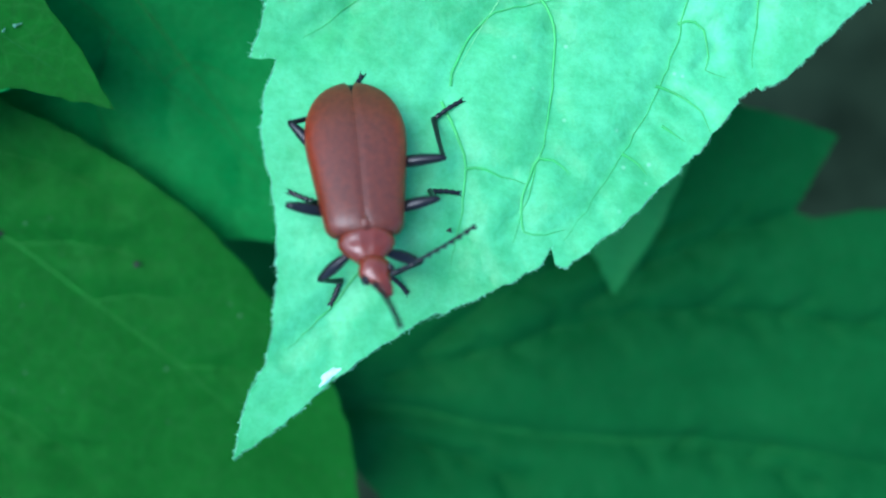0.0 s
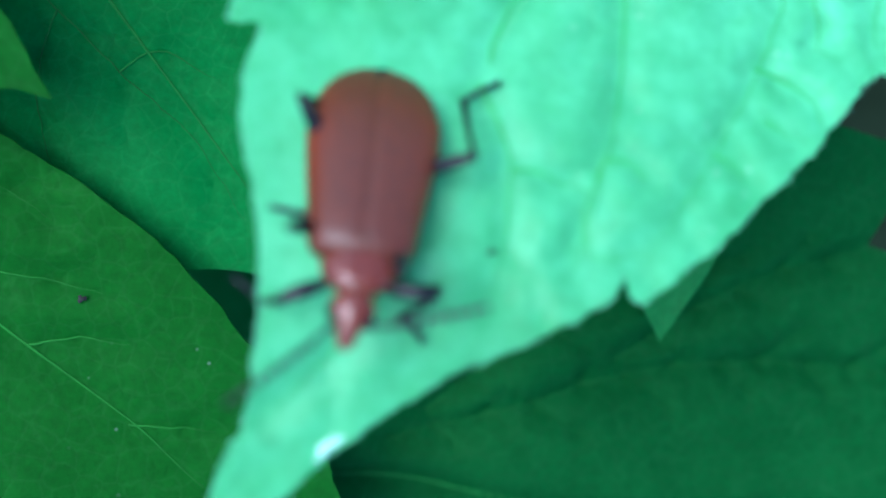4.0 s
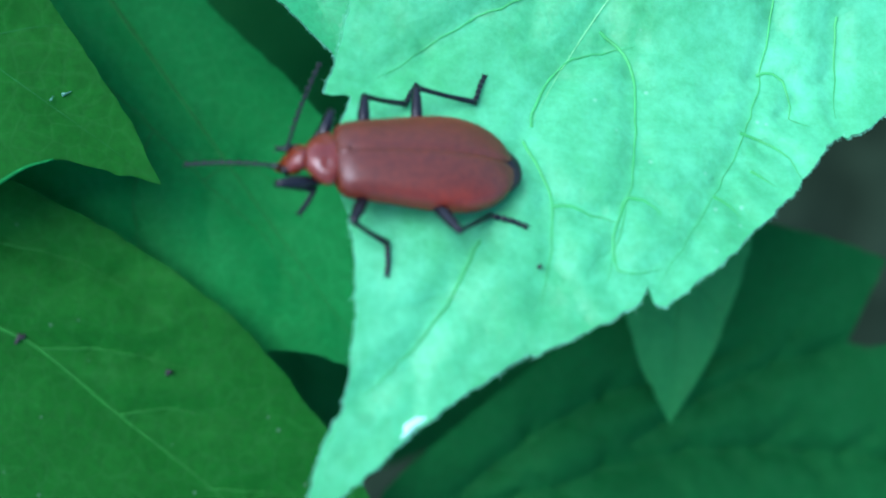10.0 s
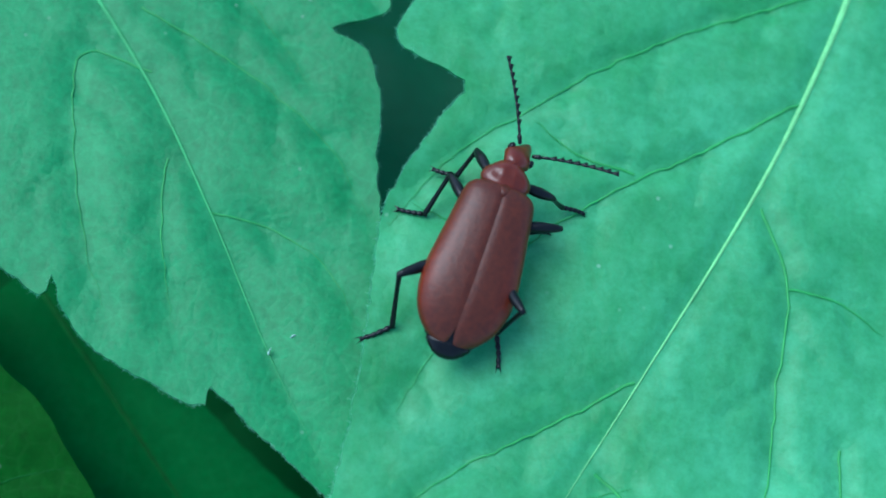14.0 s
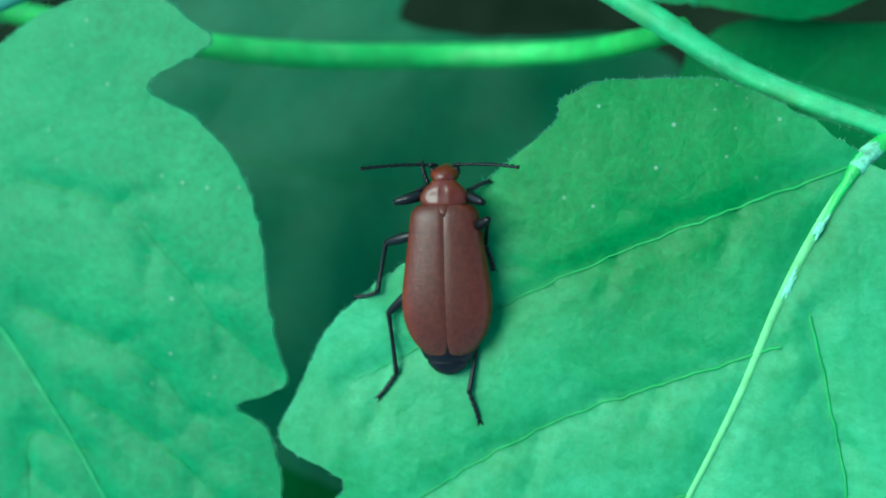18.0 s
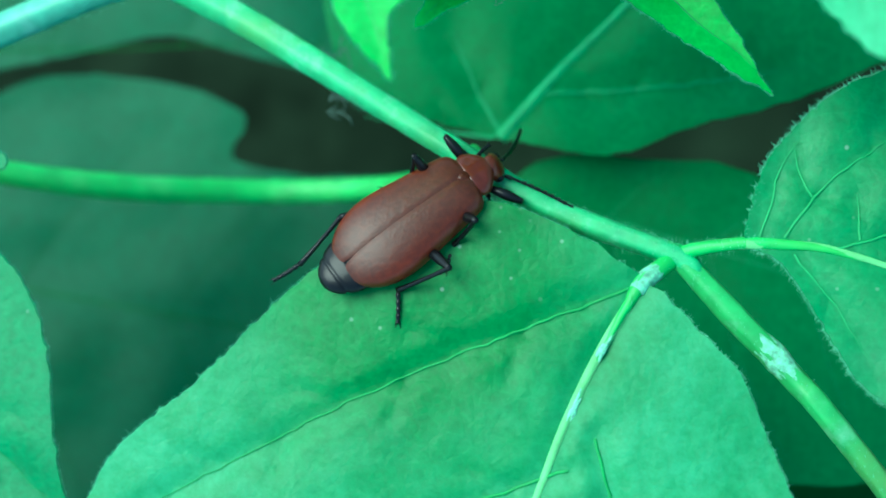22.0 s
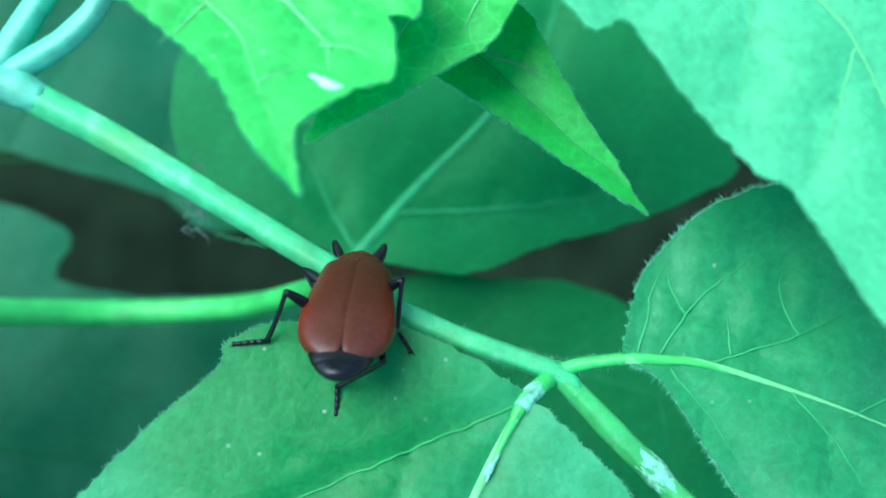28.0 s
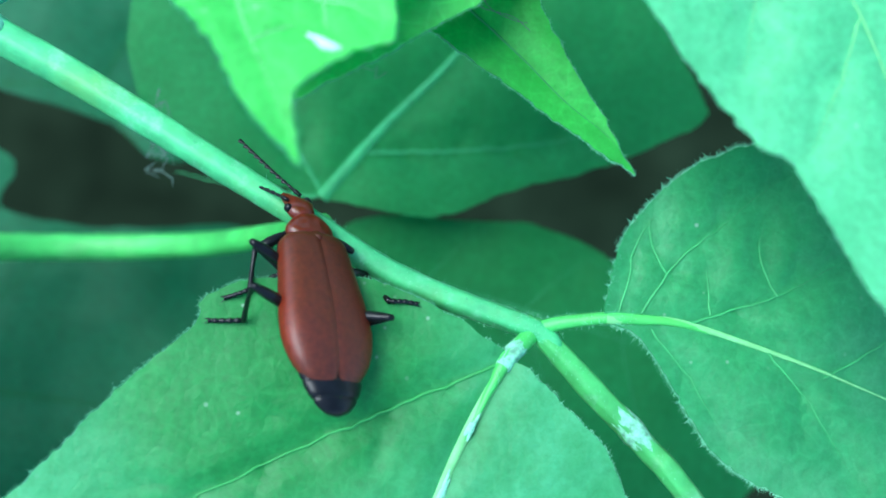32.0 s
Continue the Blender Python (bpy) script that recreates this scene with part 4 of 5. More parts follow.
def shell(name, rings, mat, parent=None, label="", sides=20, lo=0.0, hi=2 * math.pi):
    """A closed body of rings: (x, half width, top, bottom) in mm; lo, hi: the arc that is covered."""
    full = hi - lo > 6.2
    verts, faces = [], []
    n = sides if full else sides + 1
    for x, w, top, bot in rings:
        for k in range(n):
            a = lo + (hi - lo) * k / sides
            c, s = math.cos(a), math.sin(a)
            zc = (top + bot) / 2
            verts.append(Vector((x, w * c, zc + (top - bot) / 2 * s)) * MM)
    for i in range(len(rings) - 1):
        for k in range(n if full else n - 1):
            a, b = i * n + k, i * n + (k + 1) % n
            faces.append((a, b, b + n, a + n))
    faces.append(tuple(range(n)))
    faces.append(tuple(range((len(rings) - 1) * n, len(rings) * n))[::-1])
    ob = sheet(name, verts, faces, mat, parent, label)
    b = bmesh.new()
    b.from_mesh(ob.data)
    bmesh.ops.recalc_face_normals(b, faces=b.faces)
    b.to_mesh(ob.data)
    b.free()
    return ob


# abdomen, black, its tip showing behind the wing cases
ABDOMEN = [(-8.0, 0.3, 1.5, 1.25), (-7.75, 0.85, 1.8, 1.0), (-7.2, 1.4, 2.0, 0.85), (-6.4, 1.85, 2.15, 0.75), (-5.4, 2.2, 2.25, 0.7), (-4, 2.5, 2.4, 0.7), (0, 2.2, 2.4, 0.8), (3.2, 1.5, 2.3, 1.0), (3.9, 0.8, 2.0, 1.3)]
rings = []
for x, w, top, bot in spline(ABDOMEN, 0.12):
    # overlapping plates with pinched seams
    pinch = 0.12 * max(0.0, 1 - abs(((x + 8.2) % 1.15) - 0.1) / 0.18) * (x < 1)
    rings.append((x, w - pinch, top - 0.6 * pinch, bot + 0.6 * pinch))
abdomen = shell("abdomen", rings, BLACK, beetle, "glossy black abdomen", 26)
WING = [(-6.6, 0.45, 1.9), (-6.4, 1.2, 2.05), (-5.85, 1.95, 2.4), (-4.9, 2.6, 2.75), (-3.6, 2.98, 3.03), (-2.3, 3.03, 3.15), (-0.8, 2.86, 3.18), (1.0, 2.6, 3.12), (2.5, 2.4, 3.02), (3.3, 2.25, 2.88), (3.75, 1.9, 2.65), (3.95, 1.3, 2.45)]
WING = [tuple(q) for q in spline(WING, 0.3)]
for side in (1, -1):
    # each wing case: a thin domed shell from the seam to the flank
    verts, faces = [], []
    cols = 26
    for x, w, top in WING:
        for k in range(cols + 1):
            a = k / cols
            y = w * math.sin(a * math.pi / 2) ** 0.9
            z = 1.55 + (top - 1.55) * max(0.0, math.cos(a * math.pi / 2)) ** 0.62 - 0.07 * math.exp(-(a * 30) ** 2)
            open_by = 0.22 * max(0.0, (-5.1 - x) / 1.4) ** 2 * (1 - a) + 0.06 * max(0.0, (x - 3.0) / 0.9) ** 2 * (1 - a)
            verts.append(Vector((x, side * (0.006 + y + open_by), z)) * MM)
    n = cols + 1
    m = len(WING)
    inner = [v - Vector((0, 0, 0.12)) * MM for v in verts]
    verts += inner
    for i in range(m - 1):
        for k in range(cols):
            a = i * n + k
            f = (a, a + 1, a + n + 1, a + n)
            faces.append(f)
            faces.append(tuple(v + m * n for v in f)[::-1])
        for k in (cols,):
            a = i * n + k
            faces.append((a, a + n, a + n + m * n, a + m * n))
    for i in (0, m - 1):
        for k in range(cols):
            a = i * n + k
            faces.append((a, a + 1, a + 1 + m * n, a + m * n))
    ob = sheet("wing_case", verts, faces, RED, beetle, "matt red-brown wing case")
    b = bmesh.new()
    b.from_mesh(ob.data)
    bmesh.ops.recalc_face_normals(b, faces=b.faces)
    b.to_mesh(ob.data)
    b.free()
tagged(shell("scutellum", [(3.15, 0.08, 2.96, 2.85), (3.5, 0.28, 2.86, 2.65), (3.95, 0.32, 2.58, 2.4)], RED, beetle), "small dark red shield")
neck = shell("pronotum", [tuple(q) for q in spline([(3.7, 1.05, 2.5, 1.2), (3.9, 1.5, 2.6, 1.0), (4.3, 1.66, 2.6, 0.9), (4.75, 1.5, 2.55, 0.9), (5.15, 1.12, 2.42, 1.1), (5.5, 0.72, 2.2, 1.3)], 0.12)], RED_GLOSS, beetle, "rounded red neck shield with dents", 36)
for v in neck.data.vertices:
    # a groove down the middle and a dent on each side
    x, y, z = v.co / MM
    if z > 1.9:
        v.co.z -= MM * (0.14 * math.exp(-(y / 0.22) ** 2) * math.exp(-((x - 4.6) / 0.6) ** 2) + 0.13 * math.exp(-((abs(y) - 0.75) / 0.25) ** 2 - ((x - 4.5) / 0.3) ** 2))
head = shell("head", [(-0.2, 0.5, 0.45, -0.45), (0.15, 0.72, 0.58, -0.5), (0.6, 0.98, 0.62, -0.55), (1.0, 0.92, 0.55, -0.55), (1.4, 0.62, 0.4, -0.5), (1.8, 0.5, 0.2, -0.5), (2.2, 0.36, 0.0, -0.45), (2.45, 0.18, -0.12, -0.35)],
             RED_GLOSS, beetle, "red head with black eyes", 20)
HEAD_AT = (5.45, 0, 1.75)
head.matrix_basis = pose(HEAD_AT[0] * MM, 0, HEAD_AT[2] * MM, 0, 18, 0)
for side in (1, -1):
    bm = bmesh.new()
    bmesh.ops.create_uvsphere(bm, u_segments=12, v_segments=8, radius=0.33 * MM)
    for v in bm.verts:
        v.co = Vector((v.co.x * 0.9 + 1.05 * MM, v.co.y * 0.7 + side * 0.82 * MM, v.co.z + 0.1 * MM))
    part("eye", bm, BLACK, head, "black bulging eye")


def antenna_mesh():
    """A comb-like feeler of eleven joints, from its root along +x."""
    x = 0.0
    vs, fs = [], []
    for j in range(11):
        ln = 0.5 if j else 0.6
        r = 0.105 if j else 0.15
        for i, (f, q) in enumerate(((0, 0.8), (0.3, 0.92), (0.75, 1.08), (0.98, 0.88))):
            for k in range(7):
                a = 2 * math.pi * k / 7
                tooth = 0.15 * (f > 0.5) * (f < 0.9) * (math.cos(a) < -0.5) * (j > 1)
                vs.append(Vector((x + f * ln + tooth * 0.4, r * q * math.cos(a) - tooth + 0.018 * (x + f * ln) ** 2, r * q * math.sin(a) - 0.008 * (x + f * ln) ** 2)) * MM)
        x += ln
    for i in range(len(vs) // 7 - 1):
        for k in range(7):
            a, b = i * 7 + k, i * 7 + (k + 1) % 7
            fs.append((a, b, b + 7, a + 7))
    fs.append(tuple(range(7))[::-1])
    fs.append(tuple(range(len(vs) - 7, len(vs))))
    return vs, fs


antennae = []
for side in (1, -1):
    vs, fs = antenna_mesh()
    if side < 0:
        vs = [Vector((v.x, -v.y, v.z)) for v in vs]
        fs = [f[::-1] for f in fs]
    antennae.append((side, sheet("antenna", vs, fs, BLACK, head, "black toothed feeler")))


def leg(hip, femur, shin, toes):
    """A leg in three joints, each along +x from its own root: thigh, shin, foot with claws."""
    thigh = tube("leg", spline([(-0.1, 0, 0), (femur * 0.5, 0, 0.06), (femur + 0.05, 0, 0)], 0.25), [0.2, 0.27, 0.35, 0.37, 0.31, 0.2], BLACK, beetle, "black jointed leg", 10)
    tibia = tube("tibia", spline([(-0.08, 0, 0), (shin * 0.5, 0, -0.07), (shin + 0.05, 0, 0)], 0.3), [0.19, 0.15, 0.15, 0.17, 0.2], BLACK, thigh, "", 9)
    beads = [0.13]
    for k in range(5):
        beads += [0.11, 0.19 - 0.01 * k, 0.17]
    path = spline([(0, 0, 0), (toes * 0.5, 0.05, 0.04), (toes * 0.88, 0, 0)], 0.09)
    tarsus = tube("tarsus", path, beads, BLACK, thigh, "", 8)
    for side in (1, -1):
        bm = bmesh.new()
        bm.from_mesh(tarsus.data)
        hook = [bm.verts.new(Vector(p) * MM) for p in ((toes * 0.84, 0.05 * side, 0.05), (toes * 0.84, 0.05 * side, -0.06), (toes * 0.9, 0.17 * side, 0), (toes * 1.04, 0.2 * side, -0.1))]
        for f in ((0, 1, 2), (0, 2, 3), (1, 3, 2), (0, 3, 1)):
            bm.faces.new([hook[k] for k in f])
        bm.to_mesh(tarsus.data)
        bm.free()
    return hip, femur, shin, toes, thigh, tibia, tarsus


# side; hips and lengths of thigh, shin and foot in mm
LEGS = []
for side in (1, -1):
    for x, y, femur, shin, toes in ((4.6, 1.0, 2.5, 2.6, 1.9), (2.0, 1.5, 3.0, 3.5, 2.1), (-1.2, 1.5, 3.7, 4.3, 2.5)):
        LEGS.append((side, leg((x, side * y, 1.0), femur, shin, toes)))


# seconds, place in mm, roll, pitch (head down positive) and heading in degrees
BEETLE_ROWS = [
    (0, -7.2, 9.9, 7.2, 0, -40, -86),
    (0.5, -7.2, 10.0, 7.1, 0, -41, -85),
    (1, -7.1, 9.8, 7.4, 1, -42, -85),
    (2, -7.3, 8.7, 6.8, 4, -47, -91),
    (3, -8.3, 9.1, 6.8, 2, -48, -88),
    (3.5, -7.3, 9.5, 6.2, 2, -45, -93),
    (5.5, -8.5, 8.4, 7.2, 40, -32, -119),
    (6, -8.6, 8.4, 7.2, 46, -27, -118),
    (6.5, -8.8, 8.2, 7.3, 46, -34, -118),
    (7, -9.0, 8.6, 7.2, 45, -28, -130),
    (8, -8.9, 9.1, 7.0, 47, -20, -134),
    (8.5, -9.6, 9.2, 7.4, 44, -15, -139),
    (9, -9.5, 9.9, 7.1, 41, -16, -146),
    (9.5, -8.7, 11.6, 6.1, 37, -17, -150),
    (10, -9.8, 12.3, 5.5, 30, -8, -180),
    (10.5, -10.5, 13.5, 5.5, 22, 16, -205),
    (11, -9.6, 14.8, 3.6, 15, 35, -227),
    (11.5, -9.0, 17.4, 2.4, 5, 26, -250),
    (12, -8.1, 22.7, -0.1, -4, 17, -260),
    (12.5, -7.9, 28.2, 1.9, -3, -5, -253),
    (13, -8.0, 31.6, 1.3, -2, -3, -257),
    (13.5, -7.3, 32.9, 1.7, 2, -1, -270),
    (14, -4.0, 36.1, 2.5, 6, -7, -288),
    (14.5, -2.5, 42.9, 2.4, 6, -9, -287),
    (15, 0.3, 49.9, 1.8, 6, -3, -282),
    (15.5, 0.5, 57.8, 2.0, 6, -1, -277),
    (17.5, 3.2, 63.3, 0.5, 5, 2, -278),
    (18, 2.9, 63.9, 0.5, 6, -5, -270),
    (18.5, 2.4, 64.3, 0.8, 6, -3, -266),
    (19, 2.6, 64.4, 0.0, 6, -9, -269),
    (19.5, 3.5, 64.8, 0.9, 12, 2, -267),
    (20, 4.9, 66.3, 1.0, 17, 10, -280),
    (20.5, 5.8, 69.6, 0.2, 9, 0, -281),
    (21, 9.8, 70.5, 0.6, 1, 5, -292),
    (21.5, 12.1, 73.7, -0.3, -3, 2, -306),
    (22, 15.6, 74.7, -0.6, -7, 8, -324),
    (22.5, 17.4, 75.0, -0.2, -4, 5, -331),
    (23, 19.7, 74.5, 0.1, -1, 26, -330),
    (23.5, 19.6, 74.4, 0.0, -10, 31, -333),
    (24, 19.8, 73.9, 0.1, -19, 37, -328),
    (24.5, 20.0, 74.5, 0.1, -15, 34, -317),
    (25, 19.8, 74.8, 0.1, -10, 34, -312),
    (25.5, 19.7, 74.2, 0.1, -16, 50, -304),
    (26, 19.7, 74.7, 0.1, -22, 41, -304),
    (26.5, 20.6, 74.4, 0.1, -25, 42, -323),
    (28.5, 18.5, 76.1, -0.1, 1, 47, -272),
    (29, 20.2, 76.2, 0.1, -22, 46, -315),
    (29.5, 21.1, 75.4, 0.1, -26, 30, -325),
    (30, 21.3, 75.0, 0.0, -31, 40, -328),
    (30.5, 19.3, 76.4, 0.3, -4, 37, -298),
    (31, 18.6, 76.8, 0.0, 23, 52, -268),
    (31.5, 17.7, 76.0, 0.4, 27, 24, -265),
    (32, 17.2, 74.0, 0.6, 30, 22, -263),
]
# seconds and, for each leg (left front to rear, then right front to rear), the place of the foot in mm,
# the heading from foot to ankle, its slope, and the swing of the knee about the line from hip to ankle, in degrees
FOOT_ROWS = [
    (0, -4.1, 3.7, 8.2, 139, 36, 5, -0.7, 9.6, 6.0, -177, 13, 40, -0.3, 15.2, 3.4, -138, -5, 65, -9.0, 2.8, 7.8, 67, 39, -40, -11.6, 9.8, 6.3, -31, 0, -50, -6.7, 16.7, 2.8, -108, -11, -70),
    (1, -3.7, 3.5, 8.3, 144, 33, -20, -0.8, 9.7, 5.9, -168, 12, 35, -0.6, 15.1, 3.5, -138, -5, 65, -8.8, 3.0, 7.9, 59, 51, 80, -11.4, 9.6, 6.3, -21, 14, -50, -7.0, 16.2, 3.0, -105, -12, -75),
    (6, -7.2, 1.9, 8.4, 131, 46, 20, -3.8, 5.9, 7.7, -165, 14, 95, -0.8, 15.0, 3.5, -141, 12, 20, -13.4, 6.5, 7.6, -40, -25, -45, -13.0, 7.3, 6.9, -13, -34, -45, -7.1, 16.2, 3.1, -101, -22, -60),
    (7, -8.7, 0.4, 8.3, 115, 48, 70, -3.8, 5.8, 7.7, 166, 24, 115, -0.9, 14.9, 3.5, -137, 1, 30, -14.3, 4.3, 9.5, 49, 14, 100, -13.1, 9.1, 4.7, -31, 12, -75, -7.0, 16.2, 3.1, -101, -33, -30),
    (8, -9.8, 1.9, 8.0, 113, 65, -10, -3.8, 5.6, 7.8, 157, 30, 100, -0.6, 15.4, 3.2, -134, 2, 40, -14.4, 7.7, 7.1, -33, -17, 35, -12.7, 11.8, 5.3, -67, -37, -30, -6.7, 16.5, 2.9, -105, -22, -70),
    (9, -10.6, 2.6, 8.2, 106, 48, -115, -3.8, 5.5, 7.8, 157, 19, -115, -0.5, 15.4, 3.3, -135, -1, 20, -14.4, 10.0, 6.0, -72, 10, -45, -13.5, 11.3, 5.0, -42, 4, -95, -6.7, 16.5, 2.9, -150, 5, -45),
    (10, -15.3, 10.0, 6.0, 55, 51, -10, -10.4, 6.6, 7.5, 88, 19, 55, -1.9, 9.7, 6.1, 164, 0, 60, -16.7, 13.8, 5.6, -7, 14, 60, -8.0, 18.4, 1.7, -116, 5, -55, -3.8, 19.2, 1.5, -111, 0, -65),
    (11, -14.8, 15.6, 3.0, 43, -13, 15, -13.1, 11.1, 5.5, 67, 14, 50, -7.6, 8.0, 7.0, 111, 22, 45, -9.9, 20.6, 1.0, -121, -24, 90, -4.5, 21.4, 0.7, -138, 3, -25, -1.8, 17.0, 2.4, -156, 14, -35),
    (12, -10.9, 28.9, -2.1, -62, 14, -60, -13.1, 22.1, -2.5, 30, 66, 45, -10.5, 14.7, 3.8, 70, -26, 55, -5.2, 31.7, 0.2, -129, 1, 35, -0.9, 25.8, 0.3, -154, 8, -15, -1.7, 16.9, 2.4, -170, 12, -40),
    (13, -11.1, 38.2, 0.4, -67, 21, -75, -11.3, 31.5, -2.1, 69, 10, 20, -10.1, 21.6, 0.8, 59, -2, 35, -3.8, 40.7, 0.4, -134, 6, -40, -1.3, 31.6, 0.6, -170, 9, -45, -2.5, 28.2, 0.7, 119, 5, -5),
    (14, -7.0, 42.1, 0.4, -17, 15, 80, -9.3, 39.3, 0.1, -10, 12, 85, -11.5, 30.3, 0.4, 24, 9, 45, 3.6, 39.4, 0.2, 170, 15, 5, 1.3, 38.1, 0.1, -174, 14, 0, -2.4, 28.5, 0.7, 94, -2, -15),
    (15, -4.5, 55.8, 0.2, -13, 15, 25, -6.6, 54.8, 0.5, -14, 11, 65, -6.4, 44.9, 0.5, 27, 9, 115, 7.2, 56.4, 0.7, -155, 15, 30, 6.1, 46.1, 0.8, 163, 3, -80, 2.6, 44.5, 0.3, 53, 19, -70),
    (17.5, 2.4, 70.4, 0.5, -79, 14, -70, -3.9, 61.2, 0.4, 14, 21, 85, -3.2, 53.4, 0.6, 43, 7, 80, 7.7, 68.9, 0.6, -158, -2, 20, 6.3, 62.9, 0.1, 105, 12, -95, 5.3, 52.2, 0.6, 114, 7, -90),
    (18, 1.2, 70.7, 1.4, -72, 14, -80, -4.0, 61.2, 0.4, 14, 22, 105, -2.4, 54.0, 0.4, 52, 3, 110, 6.0, 69.3, 0.5, -157, 22, 20, 6.1, 62.9, 0.4, 107, 9, -35, 5.1, 52.4, 0.6, 108, 1, -75),
    (19, 0.8, 71.1, 1.4, -71, 14, -90, -4.2, 61.2, 0.4, 13, 20, 90, -2.4, 53.9, 0.4, 53, 1, 80, 5.8, 69.1, 0.5, -174, 13, 10, 6.0, 62.9, 0.4, 116, -11, -45, 5.4, 55.3, 0.7, 92, -36, -50),
    (20, 4.5, 73.4, 0.4, -79, 14, -65, 1.3, 66.1, 0.4, 62, 28, 30, -3.1, 59.1, 0.4, 29, 29, 100, 7.7, 72.7, -0.5, -113, 14, 75, 7.5, 64.4, 0.4, 100, 12, -25, 6.7, 58.7, 0.5, 84, 9, -35),
    (21, 9.1, 74.8, 0.1, 14, 20, -115, 8.2, 72.7, 0.1, 9, 27, -115, 0.2, 65.2, 0.4, 16, 12, 115, 13.8, 72.5, 0.5, 125, 8, -15, 12.1, 68.4, 0.8, 92, 10, -25, 10.4, 62.9, 0.1, 96, 20, -55),
    (22, 20.1, 80.1, -1.7, -128, 14, -60, 12.6, 76.8, 0.4, 3, -20, 20, 5.2, 70.6, 0.4, 27, 15, 40, 19.9, 75.0, -0.8, 89, 10, 105, 17.1, 70.8, 0.8, 75, -5, -30, 14.0, 67.4, 0.7, 88, 20, -55),
    (23, 24.2, 79.1, -2.9, -129, 14, -60, 18.1, 77.3, 0.1, -13, 2, 10, 10.5, 74.2, 0.8, -8, 25, 30, 25.2, 73.2, 0.6, 124, -42, -20, 18.5, 68.9, 0.7, 63, 29, -40, 14.3, 68.1, 0.8, 61, 32, -25),
    (24, 23.4, 78.0, -4.4, -129, 14, -60, 18.2, 77.3, 0.3, -39, -34, 30, 10.8, 74.1, 0.8, -9, 16, 95, 25.1, 73.2, 0.6, 134, -31, -15, 23.1, 70.0, 0.5, 98, 39, -35, 17.6, 68.5, 0.7, 70, 47, -55),
    (25, 22.4, 80.1, -3.9, -111, 14, -60, 18.7, 77.6, -2.1, -34, 20, -115, 10.8, 74.3, 0.8, -10, 12, 0, 25.2, 73.3, 0.6, 106, 15, -110, 23.8, 70.7, 0.6, 114, 28, -15, 17.7, 68.8, 0.7, 64, 41, -40),
    (26, 21.1, 79.6, -4.9, -104, 14, -60, 18.6, 77.2, -2.3, -41, 11, -115, 11.1, 74.5, 0.7, -4, 2, -5, 24.9, 73.3, 0.6, 116, 15, -100, 23.7, 70.9, 0.6, 120, 41, -35, 18.0, 70.3, 0.7, 36, 31, -40),
    (26.5, 23.5, 78.5, -5.0, -125, 14, -60, 18.5, 78.1, -1.8, -40, -14, 20, 11.0, 74.4, 0.7, -6, 13, -10, 24.9, 73.3, 0.6, 103, -3, -15, 23.7, 70.9, 0.6, 116, 36, -25, 17.7, 69.0, 0.4, 72, 60, -65),
    (28.5, 17.0, 81.0, -5.0, -60, 14, -60, 15.4, 76.1, 0.4, 48, 9, 90, 10.9, 74.4, 0.7, 1, 7, -10, 20.4, 80.8, -5.1, -124, 14, 60, 22.4, 73.2, 0.6, 105, 9, -10, 17.6, 69.0, 0.4, 84, 59, -65),
    (29, 22.2, 80.4, -5.3, -112, 14, -60, 16.6, 78.1, 0.4, 0, -7, 95, 11.0, 74.6, 0.7, 18, 29, -10, 24.2, 75.3, -1.0, 105, 15, -115, 22.4, 73.3, 0.6, 112, 40, -50, 17.6, 69.1, 0.4, 75, 61, -60),
    (30, 24.5, 78.8, -5.0, -134, 14, -60, 17.1, 77.7, 0.4, 9, 14, 105, 10.9, 74.7, 0.7, 10, 22, 5, 25.5, 72.8, 0.6, 94, 15, -5, 24.2, 70.3, 0.5, 116, 39, -20, 17.5, 69.2, 0.4, 69, 59, -65),
    (30.5, 20.3, 82.1, -3.8, -93, 14, -60, 16.3, 77.7, 0.2, 21, 5, 15, 10.8, 75.1, 0.4, 3, 24, 110, 23.4, 76.5, -1.1, 113, 15, -100, 24.1, 70.4, 0.5, 123, 27, -55, 17.5, 69.4, 0.4, 70, 49, -40),
    (31, 16.8, 81.6, -5.0, -51, 14, -60, 16.4, 76.6, 0.4, 68, 22, 40, 11.3, 74.6, 0.4, 10, 36, 90, 20.0, 80.7, -5.8, -115, 14, 60, 25.3, 74.3, -1.3, 146, 9, 10, 17.8, 69.1, 0.4, 69, 64, -30),
    (32, 11.9, 74.5, 0.8, 14, 40, 100, 13.9, 75.5, 0.0, 14, 45, -115, 10.8, 73.2, 0.8, -4, 30, -5, 18.0, 80.3, -2.7, -92, 14, 60, 24.5, 73.8, 0.6, 175, -20, -115, 19.8, 69.9, 0.3, 111, 13, -20),
]
